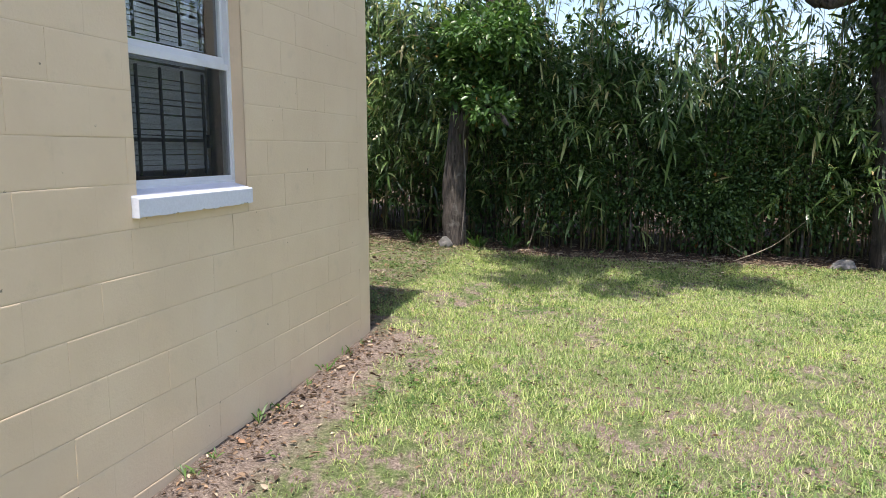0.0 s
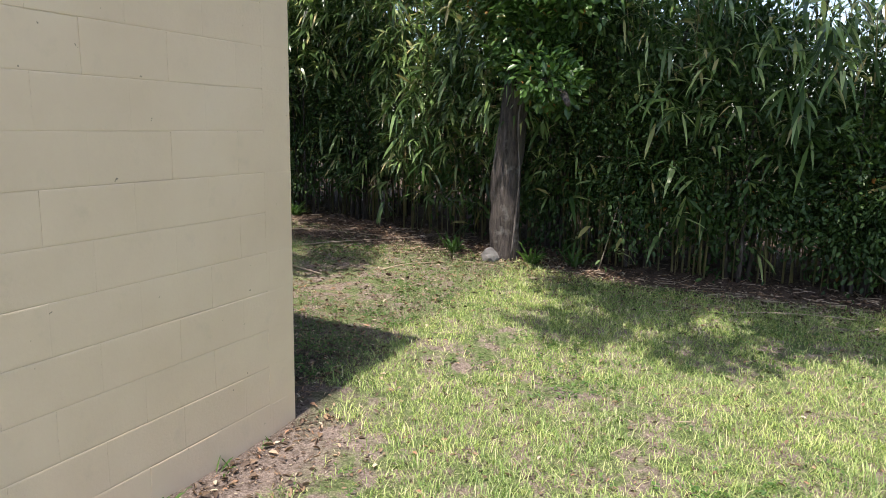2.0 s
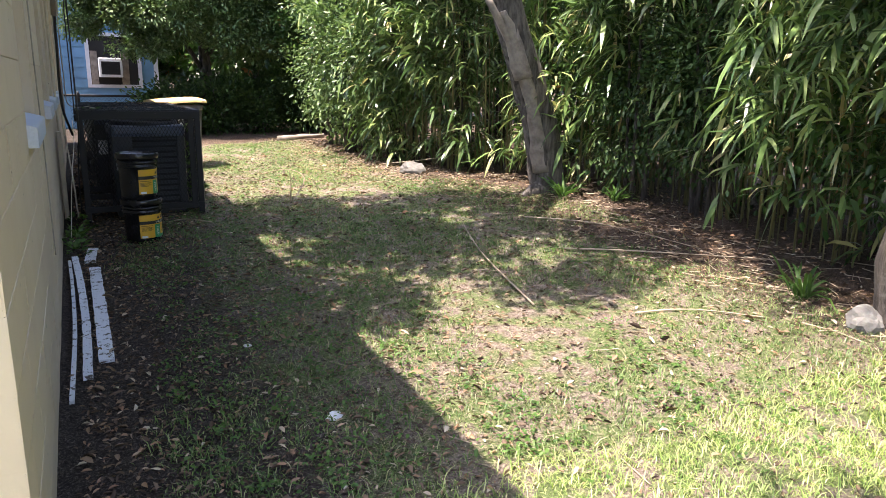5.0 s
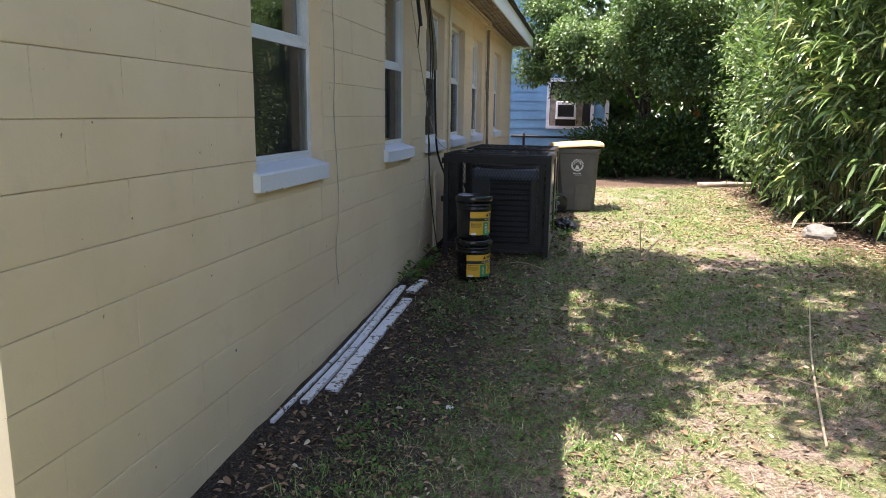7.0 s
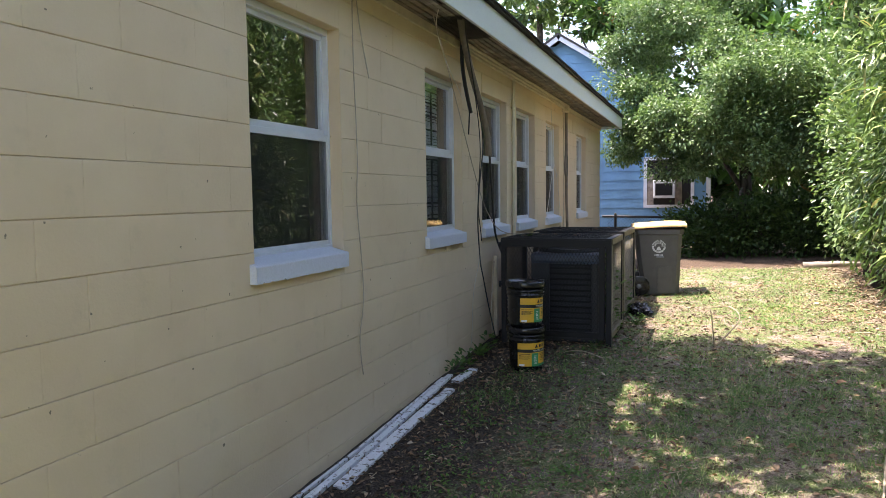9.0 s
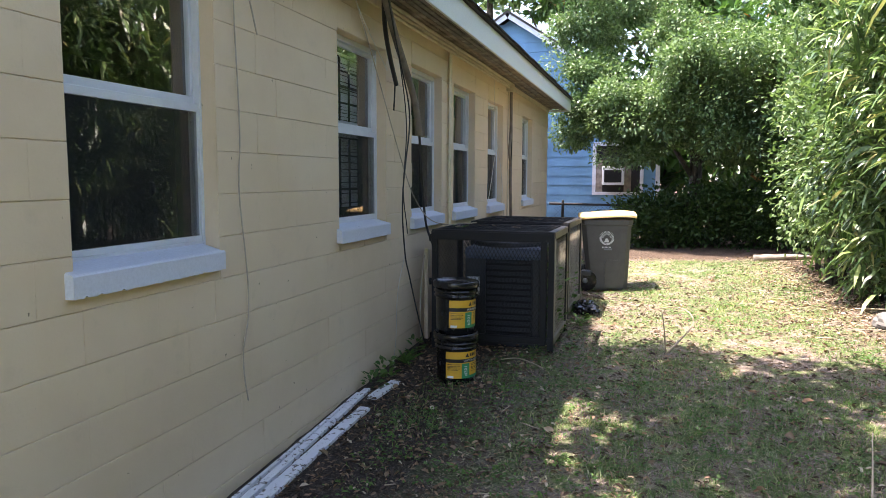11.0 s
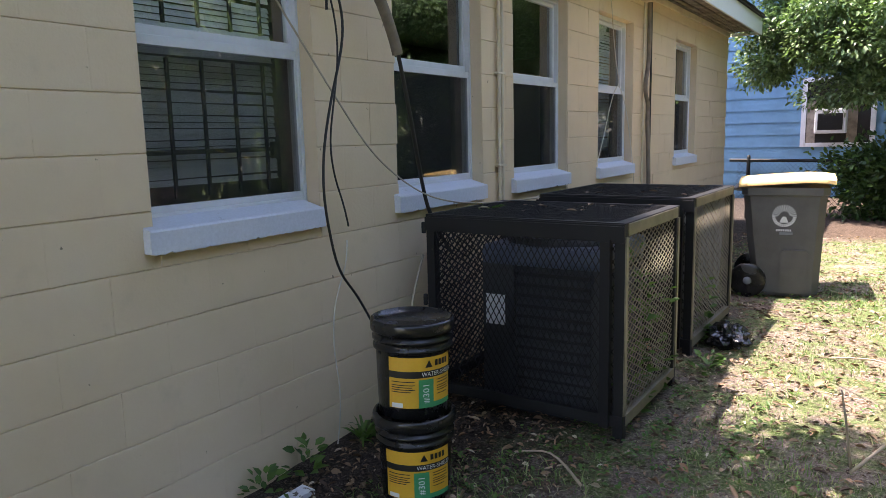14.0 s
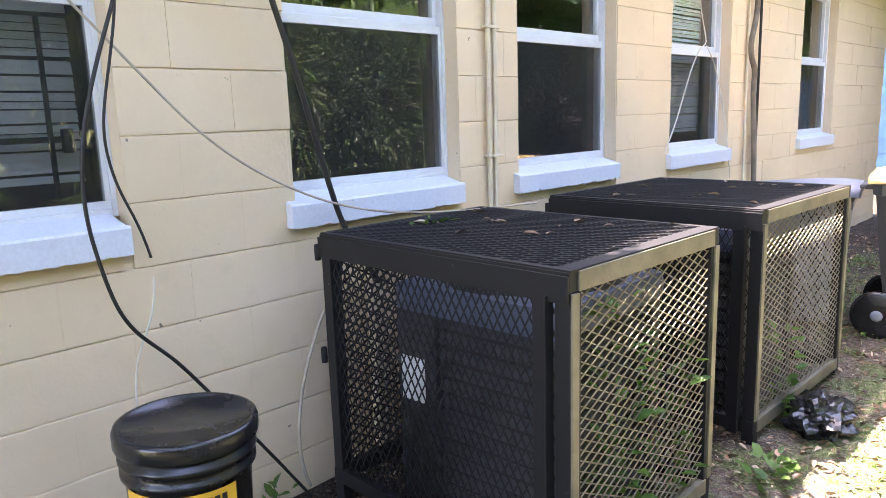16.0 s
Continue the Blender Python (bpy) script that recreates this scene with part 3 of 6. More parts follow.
for i, (a, z) in enumerate(WIN_EAST):
    window(i + 1, M_EAST @ pose(a, 0, 0), z - a, bars=i == 1, blinds=(0, 0.06, 0, 0, 0.06, 0)[i],
           note=(" and a white sill", ", iron bars and closed blinds", " above the first cage", " beside the conduits", " and drooping plastic sheet", " near the far corner")[i])
window(7, M_SOUTH @ pose(WIN_SOUTH[0][0], 0, 0), WIN_SOUTH[0][1] - WIN_SOUTH[0][0], bars=True, blinds=0.04, note=", black bars and closed blinds")

# torn plastic sheet inside the fifth window
sheet_v = [(-0.17 - 0.01 * math.sin(7 * i), 7.77 + 0.10 * i + 0.02 * j, 2.46 - j * (0.28 - 0.05 * i) - 0.02 * (i % 2)) for i in range(7) for j in range(3)]
sheet_f = [(i * 3 + j, i * 3 + j + 1, (i + 1) * 3 + j + 1, (i + 1) * 3 + j) for i in range(6) for j in range(2)]
tagged(new("plastic_sheet", mesh_of("plastic_sheet", sheet_v, sheet_f, LABEL_WHITE, True)), "torn pale plastic sheet drooping inside a window", "plastic sheet")


def build_roof():
    roof = thing("roof", pose(0, 0, 0), "low gable roof with dark shingles and open eaves", "roof", kind="structure")
    y0, y1, ex, fz0, fz1, ridge, rz = -0.06, EAST_END + 0.16, 0.385, 2.765, 2.975, -SOUTH_END / 2, 4.75
    s = (rz - fz1) / (ridge - ex)
    for sgn in (1, -1):
        e = ex + 0.035
        P = [(e, fz1 + 0.01 + s * (e - ex)), (ridge, rz + 0.01), (ridge, rz + 0.055), (e, fz1 + 0.055 + s * (e - ex))]
        X = [(x if sgn > 0 else 2 * ridge - x, z) for x, z in P]
        v = [(x, y, z) for y in (y0, y1) for x, z in X]
        part("roof_deck", mesh_of("roof_deck", v, [(0, 1, 2, 3), (4, 7, 6, 5), (0, 4, 5, 1), (1, 5, 6, 2), (2, 6, 7, 3), (3, 7, 4, 0)], SHINGLE), roof)
        x = ex if sgn > 0 else 2 * ridge - ex
        part("fascia", box_mesh("fascia", (min(x, x - 0.022 * sgn), y0, fz0), (max(x, x - 0.022 * sgn), y1, fz1), FASCIA, 0.003), roof, "pale green-white fascia board with worn paint")
    # shingle tabs along the east edge, uneven
    tab = box_mesh("shingle", (0, 0, 0), (0.14, 0.298, 0.007), SHINGLE)
    n = int((y1 - y0) / 0.304)
    for row in range(2):
        for i in range(n):
            part("shingle", tab, roof, m=pose(ex - 0.075 - row * 0.12 + RNG.normal(0, 0.004), y0 + i * 0.304 + row * 0.1, fz1 + 0.062 + row * 0.047 + RNG.normal(0, 0.0015), 0, math.degrees(math.atan(-s)) + RNG.normal(2, 1.2), RNG.normal(0, 0.6)))
    # soffit boards with gaps
    for i in range(7):
        a, y = 0.006 + i * 0.052, y0
        while y < y1 - 0.02:
            e = min(y1, y + RNG.uniform(0.7, 2.2))
            z = 2.815 + abs(RNG.normal(0, 0.005))
            part("soffit_board", box_mesh("soffit_board", (a, y, z), (a + RNG.uniform(0.033, 0.045), e - 0.006, z + 0.014), (SOFFIT, SOFFIT_GREY)[int(RNG.integers(0, 2))], 0.002), roof)
            y = e
    part("soffit_backing", box_mesh("soffit_backing", (-0.2, y0 + 0.01, 2.845), (ex - 0.022, y1 - 0.01, 2.86), DARK), roof)
    part("eave_end", box_mesh("eave_end", (0.002, y1 - 0.02, 2.775), (ex - 0.024, y1, 2.812), FASCIA, 0.002), roof)
    part("vent_mesh", lattice("vent_mesh", 0.27, 0.75, 0.03, 0.03, 0.003, BLACK_IRON), roof, "rusty wire vent mesh", pose(0.05, 3.55, 2.806, 0, 0, 0))
    for y in (0.0, EAST_END):
        a, b = (y, y + 0.18) if y == 0 else (y - 0.18, y)
        v = [(x, yy, z) for yy in (a, b) for x, z in ((-SOUTH_END, WALL_TOP), (0, WALL_TOP), (0.02, fz1 - 0.02), (ridge, rz - 0.03), (-SOUTH_END - 0.02, fz1 - 0.02))]
        part("gable_wall", mesh_of("gable_wall", v, [(0, 1, 2, 3, 4), (5, 9, 8, 7, 6), (0, 5, 6, 1), (1, 6, 7, 2), (2, 7, 8, 3), (3, 8, 9, 4), (4, 9, 5, 0)], PAINT), roof)


def lattice(name, w, h, cw, ch, thick, material, flat=True):
    """Expanded-metal mesh in the xy plane: two families of slanting strands."""
    segs = []
    for sgn in (1, -1):
        slope = sgn * ch / cw
        n = int((h + w * ch / cw) / ch) + 2
        for k in range(-n, n + 1):
            pts = []
            c = k * ch + ch * 0.5
            for x in (0, w):
                y = slope * x + c
                if 0 <= y <= h:
                    pts.append((x, y))
            for y in (0, h):
                x = (y - c) / slope
                if 0 < x < w:
                    pts.append((x, y))
            if len(pts) >= 2 and math.dist(pts[0], pts[-1]) > 0.006:
                segs.append((min(pts), max(pts), sgn))
    verts, faces = [], []
    for (a, b), (c, d), sgn in segs:
        L = math.dist((a, b), (c, d))
        nx, ny = -(d - b) / L * thick * 0.5, (c - a) / L * thick * 0.5
        zo = 0.0012 * sgn
        o = len(verts)
        for x, y in ((a, b), (c, d)):
            for s in (-1, 1):
                for z in (-thick * 0.45, thick * 0.45):
                    verts.append((x + nx * s, y + ny * s, z + zo))
        faces += [(o, o + 1, o + 5, o + 4), (o + 2, o + 6, o + 7, o + 3), (o, o + 4, o + 6, o + 2), (o + 1, o + 3, o + 7, o + 5)]
    return mesh_of(name, verts, faces, material)


build_roof()
tagged(new("frieze_board", box_mesh("frieze_board", (0.002, 0.05, 2.752), (0.022, EAST_END, 2.812), TRIM, 0.003)), "cream painted frieze board under the eave", "trim", kind="structure")


# ---- things beside the east wall ----
def rail(a, z, material=CAGE_PAINT):
    return box_mesh("rail", a, z, material, 0.0025)


def cage(m, w, d, top, low, label):
    """A lockable steel cage: angle-iron frame with expanded-metal panels; origin at ground under its south-west corner."""
    c = thing("security_cage", m, label, "equipment cage", "cages over the condensers")
    t = 0.045
    for x, y in ((0, 0), (w - t, 0), (w - t, d - t), (0, d - t)):
        part("leg", box_mesh("leg", (x, y, 0), (x + t, y + t, top - 0.052), CAGE_PAINT, 0.003), c)
    for zz in (low, top - 0.05):
        for a, z, mt in (((0.001, -0.004, zz), (w - 0.001, 0.03, zz + 0.05), CAGE_PAINT), ((0.001, d - 0.03, zz), (w - 0.001, d + 0.004, zz + 0.05), CAGE_PAINT),
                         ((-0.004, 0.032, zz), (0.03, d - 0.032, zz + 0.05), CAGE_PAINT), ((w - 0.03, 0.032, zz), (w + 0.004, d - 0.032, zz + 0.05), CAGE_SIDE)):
            part("rail", rail(a, z, mt), c)
    hh = top - 0.05 - low - 0.05
    part("front_mesh", lattice("front_mesh", w - 2 * t, hh, 0.030, 0.055, 0.0036, CAGE_PAINT), c, "black expanded-metal panel", pose(t, 0.012, low + 0.05, 90, 0, 0))
    part("back_mesh", lattice("back_mesh", w - 2 * t, hh, 0.034, 0.062, 0.0045, CAGE_PAINT), c, "black expanded-metal panel", pose(t, d - 0.012, low + 0.05, 90, 0, 0))
    part("side_mesh", lattice("side_mesh", d - 2 * t, hh, 0.060, 0.029, 0.0034, CAGE_SIDE), c, "olive expanded-metal panel, brightened for the sun on it", pose(w - 0.012, t, low + 0.05, 90, 0, 90))
    part("side_mesh", lattice("side_mesh", d - 2 * t, hh, 0.062, 0.034, 0.006, CAGE_PAINT), c, "black expanded-metal panel", pose(0.012, t, low + 0.05, 90, 0, 90))
    part("top_mesh", lattice("top_mesh", w - 0.04, d - 0.04, 0.062, 0.030, 0.0055, CAGE_PAINT), c, "black expanded-metal lid", pose(0.02, 0.02, top + 0.001))
    bm = bmesh.new()
    for a, z in (((0, 0, top - 0.002), (w, 0.022, top + 0.005)), ((0, d - 0.022, top - 0.002), (w, d, top + 0.005)), ((0, 0.022, top - 0.002), (0.022, d - 0.022, top + 0.005)), ((w - 0.05, 0.022, top - 0.002), (w, d - 0.022, top + 0.005))):
        add_box(bm, a, z, 0.0015)
    part("lid_frame", bm_mesh("lid_frame", bm, CAGE_PAINT), c)
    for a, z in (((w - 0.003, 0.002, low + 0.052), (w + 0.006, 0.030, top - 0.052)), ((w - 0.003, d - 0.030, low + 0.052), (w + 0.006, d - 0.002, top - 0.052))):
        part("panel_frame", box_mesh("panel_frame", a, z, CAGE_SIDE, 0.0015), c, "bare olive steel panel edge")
    part("gate_post", box_mesh("gate_post", (w - 0.105, -0.010, low - 0.01), (w - 0.062, -0.0045, top - 0.055), CAGE_PAINT, 0.002), c)
    part("gate_flange", box_mesh("gate_flange", (w - 0.062, -0.022, low), (w - 0.056, 0.010, top - 0.06), CAGE_PAINT, 0.002), c, "chipped black steel flange")
    part("drip_edge", box_mesh("drip_edge", (0.0, -0.012, top - 0.075), (w, -0.0045, top - 0.008), CAGE_PAINT, 0.002), c)
    for z in (0.35, 0.72):
        part("hinge", lathe("hinge", [(0.009, 0), (0.011, 0.004), (0.011, 0.05), (0.009, 0.054)], CAGE_PAINT, 12), c, m=pose(-0.008, -0.008, top * z + 0.18))
    return c


def condenser(m, s, h, label):
    """An outdoor condenser with louvred sides; origin at the middle of its base."""
    a = thing("air_conditioner", m, label, "air conditioner", "condensers in the cages")
    r = s / 2
    part("base_pan", box_mesh("base_pan", (-r, -r, 0), (r, r, 0.05), AC_BODY, 0.01), a)
    part("coil", box_mesh("coil", (-r + 0.03, -r + 0.03, 0.05), (r - 0.03, r - 0.03, h - 0.09), DARK, 0.02), a, "dark condenser coil")
    for x, y in ((-1, -1), (1, -1), (1, 1), (-1, 1)):
        part("corner_post", box_mesh("corner_post", (x * (r - 0.035) - 0.035, y * (r - 0.035) - 0.035, 0.05), (x * (r - 0.035) + 0.035, y * (r - 0.035) + 0.035, h - 0.08), AC_BODY, 0.015), a)
    lou = mesh_of("louver", [(-r + 0.07, 0, 0), (r - 0.07, 0, 0), (r - 0.07, -0.018, -0.026), (-r + 0.07, -0.018, -0.026), (-r + 0.07, 0.004, 0.003), (r - 0.07, 0.004, 0.003)],
                  [(0, 1, 2, 3), (0, 4, 5, 1)], AC_BODY)
    n = 13
    for side in range(4):
        for i in range(n):
            part("louver", lou, a, m=pose(0, 0, 0, 0, 0, 90 * side) @ pose(0, -r + 0.024, 0.10 + (h - 0.20) * i / (n - 1)))
    part("service_panel", box_mesh("service_panel", (-r - 0.003, -r - 0.005, 0.05), (-r + 0.16, -r + 0.03, h - 0.09), AC_BODY, 0.004), a, "dark grey service panel")
    part("data_label", box_mesh("data_label", (-r + 0.015, -r - 0.008, h * 0.52), (-r + 0.115, -r - 0.0055, h * 0.52 + 0.145), LABEL_WHITE), a, "white printed data label")
    bm = bmesh.new()
    add_box(bm, (-r - 0.012, -r - 0.012, h - 0.10), (r + 0.012, r + 0.012, h), 0.035)
    part("top_cap", bm_mesh("top_cap", bm, AC_TOP), a, "dark slate rounded cap with blue skylight in its colour")
    part("fan_guard", lathe("fan_guard", [(0.02, 0.012), (r * 0.3, 0.010), (r * 0.3 + 0.006, 0.004)], AC_TOP, 32), a, m=pose(0, 0, h))
    part("fan_shroud", lathe("fan_shroud", [(r * 0.90, 0.0), (r * 0.92, 0.03), (r * 0.95, 0.034), (r * 0.97, 0.0)], AC_BODY, 44, cap=False), a, "raised dark fan shroud", pose(0, 0, h - 0.002))
    for k in range(5):
        rr = r * (0.38 + 0.11 * k)
        part("guard_ring", lathe("guard_ring", [(rr - 0.004, 0.002), (rr, 0.008), (rr + 0.004, 0.002)], BLACK_IRON, 40, cap=False), a, m=pose(0, 0, h))
    return a


CAGE1 = cage(pose(0.18, 4.985, float(ground_z(0.7, 5.4)) - 0.03, 0, 0, -0.6), 0.985, 0.785, 0.955, 0.085, "black steel mesh cage standing beside the block wall")
CAGE2 = cage(pose(0.18, 6.255, float(ground_z(0.7, 6.7)) - 0.03, 0, 0, -1.0), 0.95, 0.985, 0.945, 0.085, "second black steel mesh cage with a sunlit olive side")
condenser(pose(0.73, 5.39, float(ground_z(0.73, 5.39)) - 0.01, 0, 0, 2), 0.60, 0.80, "dark louvred condenser inside the mesh cage")
condenser(pose(0.66, 6.74, float(ground_z(0.66, 6.74)) - 0.01, 0, 0, 2), 0.66, 0.82, "louvred condenser inside the further cage")


def text_on_drum(name, words, size, r, turn, z, material, parent, upright=False):
    """Raised lettering bent round a drum."""
    cu = bpy.data.curves.new(name, "FONT")
    cu.body, cu.size, cu.align_x, cu.align_y = words, size, "CENTER", "CENTER"
    cu.resolution_u = 3
    tmp = bpy.data.objects.new(name, cu)
    me = bpy.data.meshes.new_from_object(tmp)
    bpy.data.objects.remove(tmp)
    for v in me.vertices:
        x, y = (v.co.x, v.co.y) if not upright else (-v.co.y, v.co.x)
        a = radians(turn) + x / r
        v.co = Vector((r * math.sin(a), -r * math.cos(a), z + y))
    me.materials.clear()
    me.materials.append(material)
    return part(name, me, parent)


def patch(name, r, a0, a1, z0, z1, material, parent, label=""):
    """A label patch on a drum, from angle a0 to a1 (degrees, 0 faces south)."""
    n = 16
    v, f = [], []
    for i in range(n + 1):
        a = radians(a0 + (a1 - a0) * i / n)
        for z in (z0, z1):
            v.append((r * math.sin(a), -r * math.cos(a), z))
    for i in range(n):
        f.append((2 * i, 2 * i + 2, 2 * i + 3, 2 * i + 1))
    return part(name, mesh_of(name, v, f, material, True), parent, label)


def bucket(m, label):
    b = thing("bucket", m, label, "bucket", "stacked buckets")
    R = 0.140
    part("drum", lathe("drum", [(0.125, 0.0), (0.130, 0.006), (0.1345, 0.10), (R - 0.001, 0.235), (0.1415, 0.237), (0.150, 0.240), (0.150, 0.250), (0.1425, 0.253), (0.143, 0.268), (0.1525, 0.271), (0.1525, 0.281), (0.144, 0.284), (0.1445, 0.318)], BUCKET, 56), b, "black plastic drum with ribs")
    part("lid", lathe("lid", [(0.1445, 0.300), (0.1575, 0.301), (0.1595, 0.306), (0.1595, 0.332), (0.156, 0.340), (0.148, 0.342), (0.143, 0.339), (0.140, 0.331), (0.02, 0.330)], BUCKET, 56), b, "black snap-on lid")
    cable("bail", [(0.148 * math.cos(a), 0.148 * math.sin(a) * 0.35 - 0.148 * abs(math.sin(a)) * 0.94, 0.262 - 0.10 * math.sin(a)) for a in [math.pi * k / 10 for k in range(11)]], 0.0018, BLACK_IRON, "thin wire handle", parent=b)
    cone = lambda z: 0.1335 + (0.1395 - 0.1335) * (z - 0.05) / 0.18 + 0.0012
    patch("label_top", cone(0.225), -55, 55, 0.178, 0.226, LAB_YELLOW, b, "yellow paper label")
    patch("label_base", cone(0.14) + 0.001, -55, 55, 0.048, 0.154, LAB_YELLOW, b, "yellow paper label")
    patch("label_band", cone(0.165) + 0.001, -55, 55, 0.154, 0.178, LAB_BLACK, b)
    patch("label_green", cone(0.14) + 0.0022, -8, 16, 0.048, 0.148, LAB_GREEN, b)
    patch("label_foot", cone(0.14) + 0.0020, 16, 55, 0.048, 0.066, LAB_GREEN, b)
    patch("barcode", cone(0.14) + 0.0022, -50, -32, 0.050, 0.066, LABEL_WHITE, b)
    for i, (a0, a1, z) in enumerate(((-50, -14, 0.140), (-50, -14, 0.128), (-50, -18, 0.120), (-50, -14, 0.112), (-50, -20, 0.104), (22, 50, 0.140), (22, 48, 0.130), (22, 50, 0.118), (22, 46, 0.110), (22, 50, 0.102), (22, 44, 0.090))):
        patch("print_bar", cone(0.14) + 0.0024, a0, a1, z, z + 0.003, LAB_BLACK, b)
    # a plain triangle and slanting bars stand for the maker's mark
    v = []
    for a, z in ((2, 0.190), (14, 0.190), (8, 0.216)):
        v.append(((cone(0.22) + 0.002) * math.sin(radians(a)), -(cone(0.22) + 0.002) * math.cos(radians(a)), z))
    part("mark", mesh_of("mark", v, [(0, 1, 2)], LAB_BLACK), b)
    for k in range(4):
        patch("mark_bar", cone(0.22) + 0.002, 18 + 7 * k, 23 + 7 * k, 0.193, 0.214, LAB_BLACK, b)
    text_on_drum("lettering", "WATER-SHIELD", 0.021, cone(0.17) + 0.003, 26, 0.166, LABEL_WHITE, b)
    text_on_drum("lettering", "#301", 0.034, cone(0.14) + 0.0036, 4, 0.100, LABEL_WHITE, b, True)
    return b


BX, BY = 0.582, 4.285
BZ = float(ground_z(BX, BY)) - 0.012
TALL = Matrix.Diagonal((1.0, 1.0, 1.035, 1.0))
low_bucket = bucket(pose(BX, BY, BZ, 0, 0, 40) @ TALL, "black plastic bucket with a yellow label standing on bare soil")
top_bucket = copy_thing(low_bucket, pose(BX - 0.012, BY + 0.01, BZ + 0.344, 0, 1.2, 52) @ TALL)
tagged(top_bucket, "black lidded bucket with yellow label stacked on another")


def cart(m, body_mat, lid_mat, h, label, emblem, sx=1.0):
    """A wheeled refuse cart; its back with the wheels faces local -x, origin on the ground."""
    c = thing("wheeled_bin", m, label, "bin", "refuse carts by the cages")
    v = []
    for z, x0, x1, y0, y1 in ((0.02, 0.12, 0.54, 0.04, 0.50), (0.05, 0.10, 0.56, 0.03, 0.52), (h * 0.55, 0.035, 0.575, 0.01, 0.57), (h * 0.86, 0.005, 0.59, 0.0, 0.59), (h * 0.87, -0.01, 0.605, -0.015, 0.605), (h * 0.93, -0.012, 0.608, -0.017, 0.607), (h * 0.93, 0.03, 0.57, 0.025, 0.565)):
        b = 0.05
        for x, y in ((x0 + b, y0), (x1 - b, y0), (x1, y0 + b), (x1, y1 - b), (x1 - b, y1), (x0 + b, y1), (x0, y1 - b), (x0, y0 + b)):
            v.append((x * sx, y, z))
    f = [(j * 8 + i, j * 8 + (i + 1) % 8, (j + 1) * 8 + (i + 1) % 8, (j + 1) * 8 + i) for j in range(6) for i in range(8)]
    f += [tuple(range(8))[::-1], tuple(48 + i for i in range(8))]
    part("body", mesh_of("body", v, f, body_mat), c)
    # raised panel on the south side
    pv = [(0.30, -0.001 + 0.0, h * 0.42), (0.46, 0.0, h * 0.42), (0.48, 0.0, h * 0.39), (0.475, 0.012, 0.05), (0.285, 0.012, 0.05), (0.285, 0.0, h * 0.39)]
    pv = [(x * sx, y + 0.012, z) for x, y, z in pv] + [(x * sx, y - 0.004, z) for x, y, z in pv]
    part("side_panel", mesh_of("side_panel", pv, [(6, 7, 8, 9, 10, 11)] + [(i, (i + 1) % 6, 6 + (i + 1) % 6, 6 + i) for i in range(6)], body_mat), c)
    lv, lf, n = [], [], 10
    for i in range(n + 1):
        x = (-0.03 + 0.67 * i / n) * sx
        z = h * 0.935 + 0.035 + 0.05 * (i / n) - 0.03 * (i / n) ** 6
        for y, dz in ((-0.03, -0.035), (-0.03, -0.006), (0.03, 0.012), (0.295, 0.028), (0.56, 0.012), (0.62, -0.006), (0.62, -0.035)):
            lv.append((x, y, z + dz))
    for i in range(n):
        for j in range(6):
            lf.append((i * 7 + j, i * 7 + j + 1, (i + 1) * 7 + j + 1, (i + 1) * 7 + j))
    lf += [tuple(range(7)), tuple(n * 7 + j for j in range(7))[::-1]]
    lid = part("lid", mesh_of("lid", lv, lf, lid_mat, True), c, "faded plastic lid")
    bm = bmesh.new()
    add_box(bm, (-0.075, 0.04, h * 0.90), (-0.045, 0.55, h * 0.925), 0.01)
    for y in (0.06, 0.28, 0.50):
        add_box(bm, (-0.05, y, h * 0.895), (0.0, y + 0.03, h * 0.92), 0.004)
    part("handle", bm_mesh("handle", bm, body_mat), c)
    for y in (-0.005, 0.515):
        w = part("wheel", lathe("wheel", [(0.03, 0), (0.105, 0.004), (0.128, 0.008), (0.132, 0.02), (0.128, 0.042), (0.105, 0.046), (0.03, 0.046)], BUCKET, 32), c, "black rubber wheel", pose(0.055, y + 0.046, 0.132, 90, 0, 0))
        part("hub", lathe("hub", [(0.03, 0.0), (0.028, 0.006), (0.01, 0.008)], BIN_OLD, 20), w, m=pose(0, 0, 0.046))
    part("axle", lathe("axle", [(0.011, 0), (0.011, 0.53)], BLACK_IRON, 12), c, m=pose(0.055, 0.545, 0.132, 90, 0, 0))
    if emblem:
        # sunburst emblem: rays over a ring, and bars where small print is
        ev, ef = [], []

        def flat(points):
            o = len(ev)
            ev.extend([(x, -0.0035 + 0.012 * (1 - z / (h * 0.86)), z) for x, z in points])
            ef.append(tuple(range(o, o + len(points))))
        cx, cz = 0.30 * sx, h * 0.70
        for i in range(15):
            a = radians(4 + 172 * i / 14)
            flat([(cx + 0.035 * math.cos(a - 0.05), cz + 0.035 * math.sin(a - 0.05)), (cx + 0.082 * math.cos(a - 0.045), cz + 0.082 * math.sin(a - 0.045)), (cx + 0.082 * math.cos(a + 0.045), cz + 0.082 * math.sin(a + 0.045)), (cx + 0.035 * math.cos(a + 0.05), cz + 0.035 * math.sin(a + 0.05))])
        for i in range(16):
            a, b = radians(180 + 180 * i / 16), radians(180 + 180 * (i + 0.8) / 16)
            flat([(cx + 0.06 * math.cos(a), cz + 0.06 * math.sin(a)), (cx + 0.082 * math.cos(a), cz + 0.082 * math.sin(a)), (cx + 0.082 * math.cos(b), cz + 0.082 * math.sin(b)), (cx + 0.06 * math.cos(b), cz + 0.06 * math.sin(b))])
        flat([(cx - 0.03, cz - 0.05), (cx + 0.03, cz - 0.05), (cx + 0.012, cz - 0.005), (cx - 0.012, cz - 0.005)])
